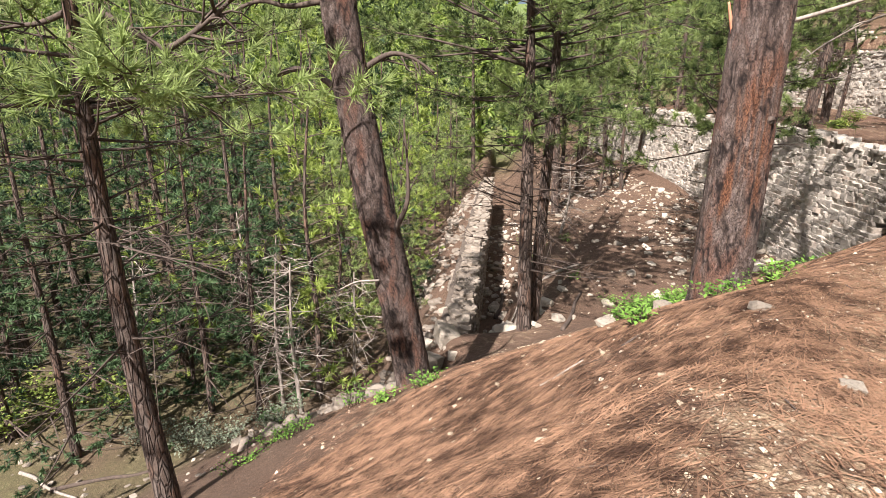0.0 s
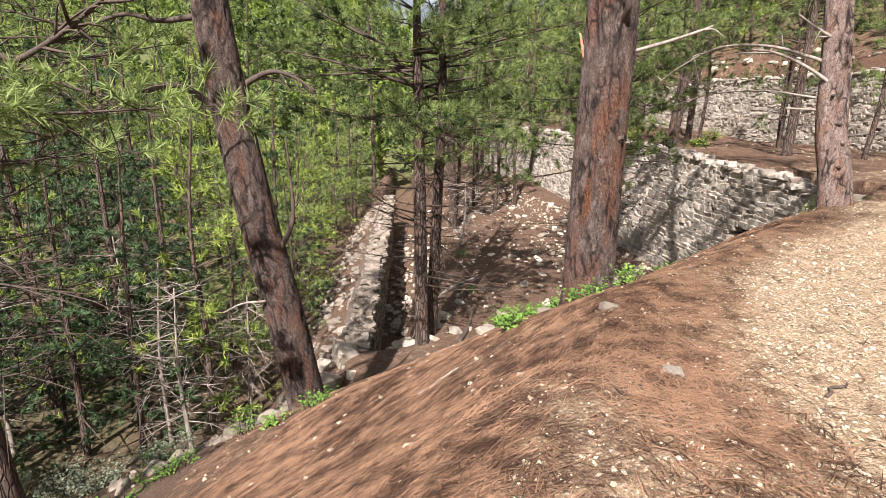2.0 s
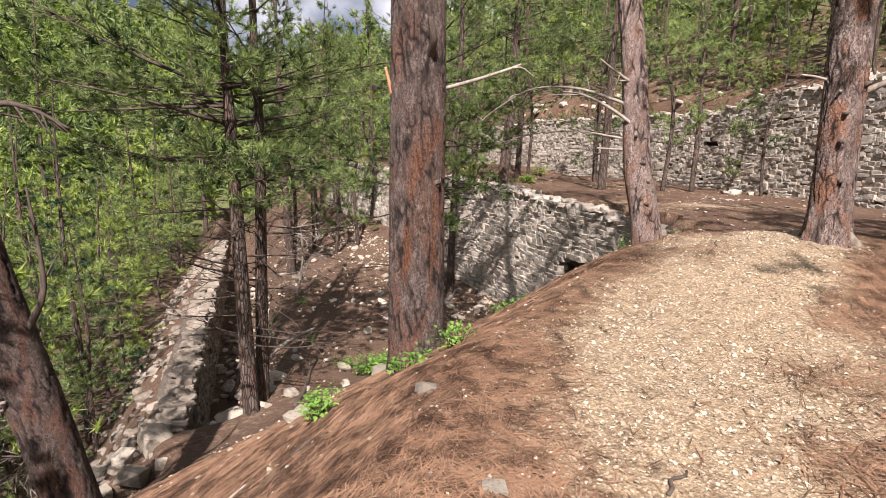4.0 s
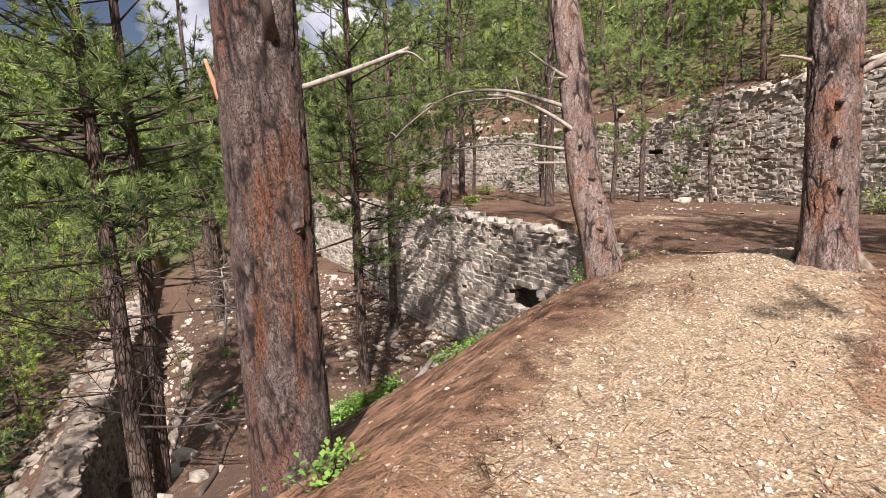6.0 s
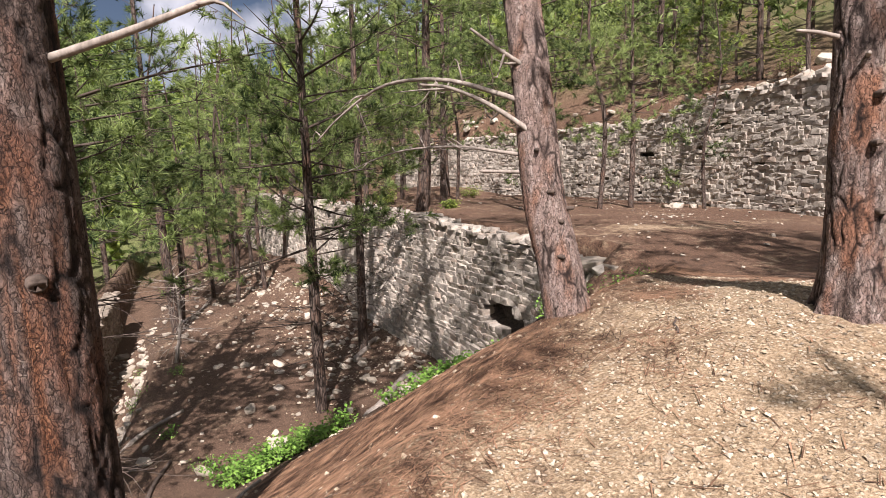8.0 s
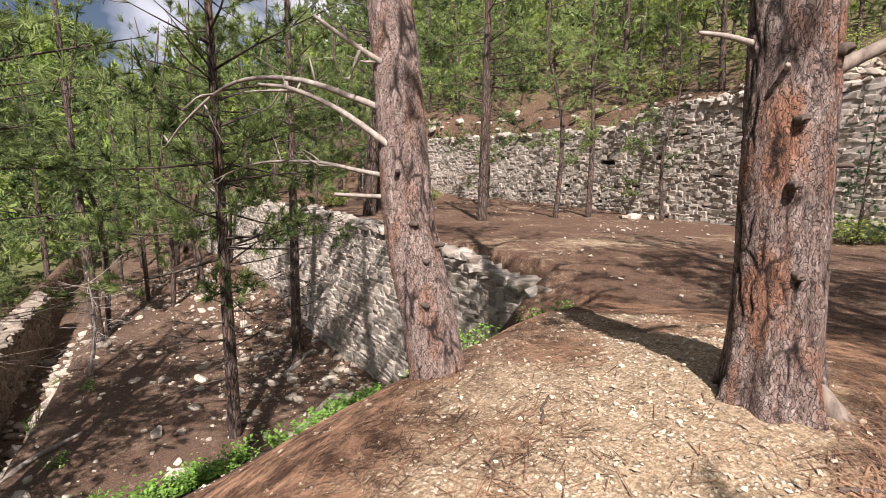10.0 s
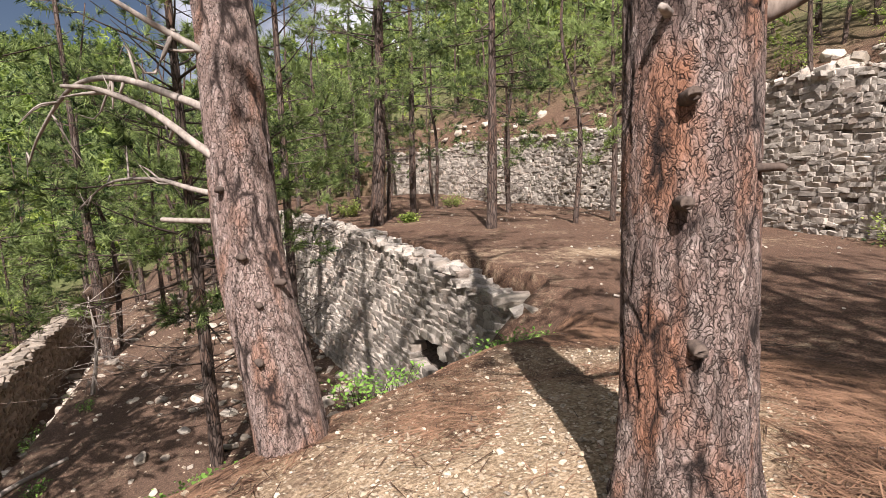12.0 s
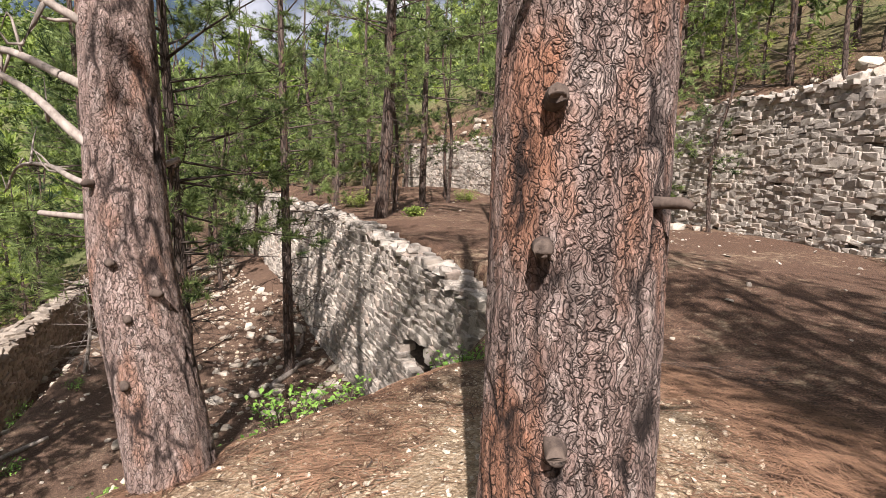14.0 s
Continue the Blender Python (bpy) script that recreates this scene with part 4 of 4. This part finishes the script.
def snag(x, y, h, seed):
    """A dead tree, grey and bare."""
    rnd = random.Random(seed)
    ob = thing("dead_tree", "grey dead tree with bare brittle branches", "tree", "dead trees")
    b, z = Bag(), land(x, y) - 0.1
    c = b.tube([(x, y, z), (x + rnd.gauss(0, 0.1), y, z + h * 0.5), (x + rnd.gauss(0, 0.3), y, z + h)], 0.07, 0.015, 7, 20, 1.0, 0.1, rnd)
    part("trunk", b.mesh("trunk", DEAD, True), ob)
    w = Bag()
    for _ in range(46):
        p = c[rnd.randint(4, 19)]
        a, r = rnd.uniform(0, 6.283), rnd.uniform(0.4, 1.3)
        d = np.array((math.cos(a), math.sin(a), rnd.gauss(0, 0.3)))
        q = w.tube([p, p + d * r * 0.6, p + d * r + np.array((0, 0, rnd.uniform(-0.3, 0.2)))], 0.014, 0.004, 3, 4)
        for _ in range(3):
            e = d + np.array((rnd.gauss(0, 0.7), rnd.gauss(0, 0.7), rnd.gauss(0, 0.5)))
            w.tube([q[2], q[2] + e * 0.15, q[2] + e * 0.32 * r], 0.007, 0.003, 3, 2)
    part("crown", w.mesh("crown", DEAD), ob)
    return ob


for k, (x, y, h) in enumerate(((-4.5, 14.2, 5.5), (-3.7, 13.2, 4.5), (-5.6, 15.4, 6.0), (-8.6, 14.6, 6.0), (-2.6, 15.5, 4.0), (5.2, 21.8, 3.0))):
    snag(x, y, h, 400 + k)


# ---- green plants ----
def leaf_cloud(rnd, points, size, per):
    """Folded leaves about the points."""
    v, f = [], []
    for p in points:
        for _ in range(per):
            a, tilt, s = rnd.uniform(0, 6.283), rnd.gauss(0.25, 0.4), size * rnd.uniform(0.6, 1.3)
            d = np.array((math.cos(a) * math.cos(tilt), math.sin(a) * math.cos(tilt), math.sin(tilt)))
            w = np.array((-math.sin(a), math.cos(a), 0.25))
            q = np.array(p) + np.array([rnd.gauss(0, 1), rnd.gauss(0, 1), rnd.gauss(0, 0.6)]) * size * 0.8
            n = len(v)
            v += [q, q + d * s * 0.5 + w * s * 0.33, q + d * s - np.array((0, 0, 0.15 * s)), q + d * s * 0.5 - w * s * 0.33 + np.array((0, 0, 0.1 * s))]
            f += [(n, n + 1, n + 2), (n, n + 2, n + 3)]
    return v, f


def shrub(name, label, category, group, x, y, reach, height, stems, size, per, mat, seed):
    rnd = random.Random(seed)
    z = land(x, y)
    ob = thing(name, label, category, group, (x, y, z))
    tips, wood = [], Bag()
    for _ in range(stems):
        a, r = rnd.uniform(0, 6.283), reach * rnd.random() ** 0.6
        bx, by = r * 0.55 * math.cos(a), r * 0.55 * math.sin(a)
        bz = land(x + bx, y + by) - z
        h = height * rnd.uniform(0.5, 1.1)
        tip = (r * math.cos(a), r * math.sin(a), bz + h)
        c = wood.tube([(bx, by, bz - 0.03), (0.5 * (bx + tip[0]) + rnd.gauss(0, 0.03), 0.5 * (by + tip[1]), bz + h * 0.55), tip], 0.006, 0.003, 3, 3)
        tips += [c[1], c[2], c[3]]
    v, f = leaf_cloud(rnd, tips, size, per)
    part("foliage", crown_mesh(wood, np.array(v), np.array(f), mat, "foliage"), ob)
    return ob


row = random.Random(8)
for k in range(30):
    u = k / 29
    x, y = 5.2 + 6.1 * u + row.gauss(0, 0.15), 12.7 - 0.9 * ramp(0.3, 0.8, u) - 0.5 * ramp(0.75, 1, u) + row.gauss(0, 0.25)
    shrub("leafy_plant", "low bright green leafy plant at the toe of the mound", "plant", "green plants along the toe of the mound", x, y, row.uniform(0.45, 0.7), row.uniform(0.28, 0.48), 30, 0.085, 4, IVY, 100 + k)
for k in range(7):
    u = k / 6
    shrub("leafy_plant", "low bright green leafy plant at the toe of the mound", "plant", "green plants along the toe of the mound", 7.6 + 3.0 * u + row.gauss(0, 0.15), 10.3 - 0.3 * u + row.gauss(0, 0.3), row.uniform(0.35, 0.55), row.uniform(0.15, 0.3), 20, 0.085, 4, IVY, 250 + k)
for k, (x, y, r, h) in enumerate(((10.0, 8.0, 0.4, 0.25), (10.6, 8.5, 0.4, 0.25), (11.2, 8.9, 0.4, 0.22), (8.2, 7.4, 0.35, 0.35), (8.7, 7.9, 0.35, 0.3), (2.25, 5.95, 0.2, 0.25), (3.3, 5.0, 0.22, 0.2), (2.75, 4.85, 0.2, 0.15), (-0.15, 6.95, 0.3, 0.25), (-0.75, 7.05, 0.25, 0.3),
                                  (-2.4, 7.9, 0.5, 0.35), (-1.4, 8.3, 0.3, 0.5), (-3.2, 7.7, 0.5, 0.3), (-2.9, 8.4, 0.4, 0.3), (4.9, 14.3, 0.3, 0.35), (4.4, 16.4, 0.3, 0.3), (3.9, 20.0, 0.4, 0.5), (4.2, 26.0, 0.5, 0.6), (5.1, 20.6, 0.3, 0.3), (1.95, 4.75, 0.12, 0.2))):
    shrub("leafy_plant", "small green leafy plant on the slope", "plant", "small green plants", x, y, r, h * 0.8, 14, 0.05, 4, IVY, 150 + k)
for k, (x, y, r, h) in enumerate(((-10.8, 14.0, 0.9, 1.6), (-12.0, 13.0, 0.9, 1.4), (-9.4, 14.6, 0.7, 1.0), (14.75, 25.6, 0.6, 0.6), (23.0, 30.6, 0.8, 0.6), (23.6, 9.3, 0.9, 0.7), (24.4, 8.4, 0.9, 0.8), (25.0, 9.8, 0.8, 0.6), (22.6, 7.4, 0.7, 0.5), (15.6, 21.3, 0.3, 0.3), (12.8, 12.6, 0.15, 0.25), (12.35, 11.9, 0.15, 0.25),
                                  (29.0, 11.5, 1.3, 1.5), (29.5, 15.5, 1.2, 1.3), (30.5, 20.0, 1.4, 1.6), (30.0, 8.0, 1.4, 1.6))):
    shrub("green_shrub", "bright green leafy shrub", "shrub", "shrubs", x, y, r, h, 40, 0.11, 5, BRIGHT, 180 + k)
for k, (x, y, r, h) in enumerate(((-6.7, 12.6, 0.9, 0.7), (-5.6, 12.2, 0.8, 0.6), (-7.9, 12.9, 0.7, 0.6), (-4.2, 12.6, 0.7, 0.5))):
    shrub("sage_bush", "grey-green sagebrush on the valley floor", "shrub", "sagebrush", x, y, r, h, 44, 0.07, 5, SAGE, 200 + k)


# ---- stones, logs and litter ----
stony = random.Random(9)
ROCKS = [rock_mesh("rock", stony, PALE, 0.7, 0.3) for _ in range(8)]
SLABS = [rock_mesh("slab", stony, PALE, 1.0, 0.3, 0.8) for _ in range(6)]


def rock(name, label, group, x, y, size, z=None, tilt=0.15, shape=None):
    me = shape or stony.choice(ROCKS)
    ob = new(name, me)
    z = land(x, y) + 0.18 * size[2] if z is None else z
    ob.matrix_basis = Matrix.LocRotScale((x, y, z), Euler((stony.gauss(0, tilt), stony.gauss(0, tilt), stony.uniform(0, 6.283))), size)
    return tagged(ob, label, "rock", group)


for x, y, z, sx, sy, sz in ((12.40, 10.25, -2.12, 0.75, 0.5, 0.16), (12.70, 10.10, -2.24, 0.6, 0.5, 0.12), (12.30, 10.75, -2.10, 0.6, 0.5, 0.14), (12.55, 9.95, -2.38, 0.5, 0.4, 0.14), (12.15, 10.05, -2.37, 0.5, 0.4, 0.2), (12.40, 9.75, -2.52, 0.35, 0.3, 0.2), (12.05, 9.80, -2.67, 0.4, 0.3, 0.2),
                            (12.20, 9.50, -2.72, 0.3, 0.25, 0.18), (11.80, 9.65, -2.87, 0.3, 0.3, 0.2), (11.65, 10.00, -3.07, 0.35, 0.3, 0.25)):
    rock("flat_slab", "flat pale slab at the broken end of the terrace wall", "slabs at the wall's end", x, y, (sx, sy, sz), z, 0.13, stony.choice(SLABS))
for x, y, z, s in ((0.30, 13.00, -6.40, 0.9), (-0.30, 12.80, -6.60, 0.8), (0.80, 12.80, -6.65, 0.5), (-0.05, 12.10, -6.65, 0.7), (0.45, 12.30, -6.55, 0.6), (-0.65, 12.00, -6.85, 0.7), (-0.85, 13.40, -6.65, 0.8), (-0.45, 9.90, -5.90, 0.55), (-0.70, 9.50, -5.75, 0.5), (-0.80, 9.10, -5.55, 0.45), (-1.05, 10.20, -6.35, 0.6), (-1.35, 11.40, -6.95, 0.6)):
    rock("fallen_block", "pale broken wall block on the slope", "fallen blocks at the ruined wall", x, y, (s * 0.8, s * 0.65, s * 0.45) if x > -0.3 else (s * 0.5, s * 0.42, s * 0.3), min(z, land(x, y) + 0.12 * s), 0.2, stony.choice(SLABS))
for x, y, s in ((6.45, 14.3, 0.42), (10.0, 15.0, 0.4), (9.3, 14.2, 0.35), (10.6, 15.9, 0.4), (7.9, 16.4, 0.25), (2.25, 2.55, 0.12), (2.45, 3.75, 0.16), (1.9, 5.5, 0.2), (2.0, 5.75, 0.2), (3.53, 1.61, 0.13), (3.9, 8.6, 0.3), (11.2, 14.4, 0.3), (11.0, 13.6, 0.3), (10.3, 13.5, 0.35), (9.2, 13.2, 0.3), (24.3, 17.2, 0.5), (24.8, 16.7, 0.4), (23.9, 17.4, 0.35)):
    rock("loose_stone", "loose pale stone lying on the ground", "loose stones", x, y, (s, s * 0.8, s * 0.75))

TABS = [tables(m) for m in ROCKS]


def pebble():
    v = np.array([(0.5, 0, 0), (-0.5, 0, 0), (0, 0.5, 0), (0, -0.5, 0), (0.3, 0.25, 0.3), (-0.3, 0.2, 0.32), (0.05, -0.35, 0.3)])
    return v + np.array([[stony.gauss(0, 0.07) for _ in range(3)] for _ in v]), [(4, 5, 6), (0, 2, 4), (2, 5, 4), (2, 1, 5), (1, 6, 5), (1, 3, 6), (3, 0, 6), (0, 4, 6)]


PEBBLES = [pebble() for _ in range(8)]


def gravel(name, label, count, place, size, tabs=TABS, mat=PALE):
    b = Bag()
    while count:
        spot = place()
        if spot is None:
            continue
        count -= 1
        x, y = spot
        s = min(2.4 * size, size * stony.lognormvariate(0, 0.5))
        v, f = stony.choice(tabs)
        b.add(turned(v, (s, s * stony.uniform(0.6, 1), s * stony.uniform(0.5, 0.9)), stony.gauss(0, 0.3), stony.gauss(0, 0.3), stony.uniform(0, 6.283), (x, y, floor_height(x, y) + 0.1 * s)), f)
    return tagged(part(name, b.mesh(name, mat)), label, "stones", kind="stuff")


def on_terrace():
    x, y = stony.uniform(2.5, 12.6), stony.uniform(12.5, 34)
    return (x, y) if side(WALL_LINE, x, y) > 1.3 and land(x, y) < -5 and stony.random() < 0.12 + 0.8 * ramp(6, 11.5, x) else None


def on_trail():
    x, y = stony.uniform(0.5, 12), stony.uniform(0.4, 7.5)
    return (x, y) if stony.random() < soil_at(x, y) - 0.25 else None


def on_mound():
    x, y = stony.uniform(0.3, 5), stony.uniform(0.4, 4.8)
    return (x, y) if stony.random() < 0.3 + ramp(0.6, -0.6, side(BROW, x, y)) else None


def on_slope():
    x, y = stony.uniform(-2, 9), stony.uniform(0.8, 11.5)
    return (x, y) if side(BROW, x, y) > 0.3 else None


def by_ruin():
    y = stony.uniform(9, 36)
    x = trench_x(y) - 0.5 - abs(stony.gauss(0, 1.2)) - (1.5 if y < 12 else 0) * stony.random()
    return x, y


def in_trench():
    y = stony.uniform(13, 33)
    return trench_x(y) + stony.uniform(0.2, 2.3), y


def on_flat():
    x, y = stony.uniform(10, 26), stony.uniform(4, 34)
    return (x, y) if side(WALL_LINE, x, y) < -0.3 and side(BROW, x, y) < 0 and stony.random() < 0.25 + 0.75 * math.exp(-((y - 0.55 * x - 3.2) / 1.3) ** 2) + ramp(23.5, 26, x) else None


def under_back_wall():
    y = stony.uniform(3, 44)
    return 26.6 + abs(stony.gauss(0, 1.2)) + 0.9, y


gravel("terrace_stones", "pale stones strewn over the terrace", 560, on_terrace, 0.14)
gravel("terrace_chips", "small stone chips on the terrace", 1800, on_terrace, 0.06, PEBBLES, TAN)
gravel("trail_gravel", "pale gravel on the mound", 9500, on_trail, 0.02, PEBBLES, TAN)
gravel("mound_gravel", "small pale stones in brown soil", 3200, on_mound, 0.017, PEBBLES, TAN)
gravel("slope_stones", "small pale stones among pine needles", 900, on_slope, 0.035, PEBBLES, TAN)
gravel("ruin_rubble", "pale rubble along the ruined wall", 620, by_ruin, 0.15, TABS, BROWN)
gravel("valley_rubble", "grey rubble and chips on the valley floor", 200, lambda: (stony.uniform(-14, -1.5), stony.uniform(8.5, 13.5)), 0.1, TABS, BROWN)
gravel("trench_rubble", "rubble in the trench", 200, in_trench, 0.2)
gravel("flat_stones", "scattered pale stones on the level ground", 420, on_flat, 0.07, PEBBLES)
gravel("wall_rubble", "loose rubble above the back wall", 420, under_back_wall, 0.3)


def log(name, label, a, b_, r, mat=DEAD, seed=1, lift=0.6):
    rnd = random.Random(seed)
    pts = []
    for i in range(5):
        u = i / 4
        x, y = a[0] + (b_[0] - a[0]) * u, a[1] + (b_[1] - a[1]) * u
        pts.append((x + rnd.gauss(0, r * 0.7), y + rnd.gauss(0, r * 0.7), floor_height(x, y) + r * lift))
    bag = Bag()
    bag.tube(pts, r, r * 0.6, 8, 16, 1.0, 0.2, rnd)
    return tagged(new(name, bag.mesh(name, mat, True)), label, "log", "fallen logs")


for k, (a, b_, r) in enumerate((((5.3, 13.8), (7.6, 14.5), 0.07), ((8.6, 14.1), (10.6, 15.9), 0.11), ((9.8, 18.1), (11.3, 19.6), 0.10), ((10.9, 20.0), (11.7, 21.6), 0.09), ((3.3, 16.6), (4.9, 17.6), 0.07), ((2.2, 15.6), (3.4, 19.2), 0.07), ((2.4, 19.5), (3.2, 23.0), 0.08), ((1.9, 17.6), (3.6, 18.6), 0.05),
                                ((8.9, 12.6), (9.9, 13.3), 0.08), ((-9.2, 10.9), (-6.8, 11.6), 0.06), ((-10.4, 11.6), (-8.4, 10.6), 0.05), ((4.2, 8.2), (5.0, 9.4), 0.04), ((3.2, 12.4), (4.3, 15.2), 0.06))):
    log("fallen_log", "weathered grey log lying on the ground", a, b_, r, DEAD if k % 3 else TWIG, 300 + k)
for k, (a, b_) in enumerate((((7.75, 3.95), (8.05, 3.75)), ((8.0, 3.45), (8.12, 3.6)), ((1.6, 4.2), (2.05, 4.5)), ((0.9, 4.1), (1.3, 4.25)), ((7.2, 5.2), (7.45, 5.4)), ((10.2, 3.3), (10.6, 3.6)), ((3.0, 2.2), (3.25, 2.3)))):
    log("fallen_twig", "thin dry twig on the ground", a, b_, 0.012, DEAD if k % 2 else TWIG, 330 + k, 0.9)


def fallen_needles(name, label, count, xr, yr, want):
    g, v = random.Random(12), []
    while len(v) < count * 3:
        x, y = g.uniform(*xr), g.uniform(*yr)
        if g.random() > want(x, y):
            continue
        a, ln = g.gauss(0.7 + 2.5 * noise.noise((x * 0.8, y * 0.8, 1.0)), 1.5), g.uniform(0.1, 0.24)
        dx, dy = math.cos(a) * ln, math.sin(a) * ln
        z0, z1 = floor_height(x, y) + g.uniform(0.004, 0.025), floor_height(x + dx, y + dy) + g.uniform(0.004, 0.025)
        w = g.uniform(0.002, 0.005)
        v += [(x + dy / ln * w, y - dx / ln * w, z0), (x - dy / ln * w, y + dx / ln * w, z0), (x + dx, y + dy, z1)]
    ob = part(name, tri_mesh(name, np.array(v), np.arange(len(v)).reshape(-1, 3), NEEDLE))
    return tagged(ob, label, "pine needles", kind="stuff")


def littered(x, y):
    return max(0.02, 0.75 - 1.1 * (soil_at(x, y) - 0.22) + 0.8 * noise.noise((x * 1.1, y * 1.1, 5))) * (1 if land(x, y) > -4.2 else 0.1)


fallen_needles("pine_litter", "reddish fallen pine needles covering the slope", 230000, (-2.0, 12.0), (0.5, 9.0), littered)


def twig_litter(name, label, count, xr, yr, want):
    g, b = random.Random(14), Bag()
    while count:
        x, y = g.uniform(*xr), g.uniform(*yr)
        if g.random() > want(x, y):
            continue
        count -= 1
        a, ln, r = g.uniform(0, 6.283), g.lognormvariate(-2.3, 0.6), g.uniform(0.0025, 0.006)
        pts = []
        for u in (0, 0.5, 1):
            px, py = x + math.cos(a) * ln * u + g.gauss(0, 0.06) * ln, y + math.sin(a) * ln * u + g.gauss(0, 0.06) * ln
            pts.append((px, py, floor_height(px, py) + r + g.uniform(0, 0.012)))
        b.tube(pts, r, r * 0.6, 4, 3)
    return tagged(part(name, b.mesh(name, TWIG)), label, "twigs", kind="stuff")


twig_litter("twig_litter", "small dark twigs and bark scraps among the needles", 1500, (-2.0, 13.0), (0.4, 9.0), lambda x, y: littered(x, y) ** 2)
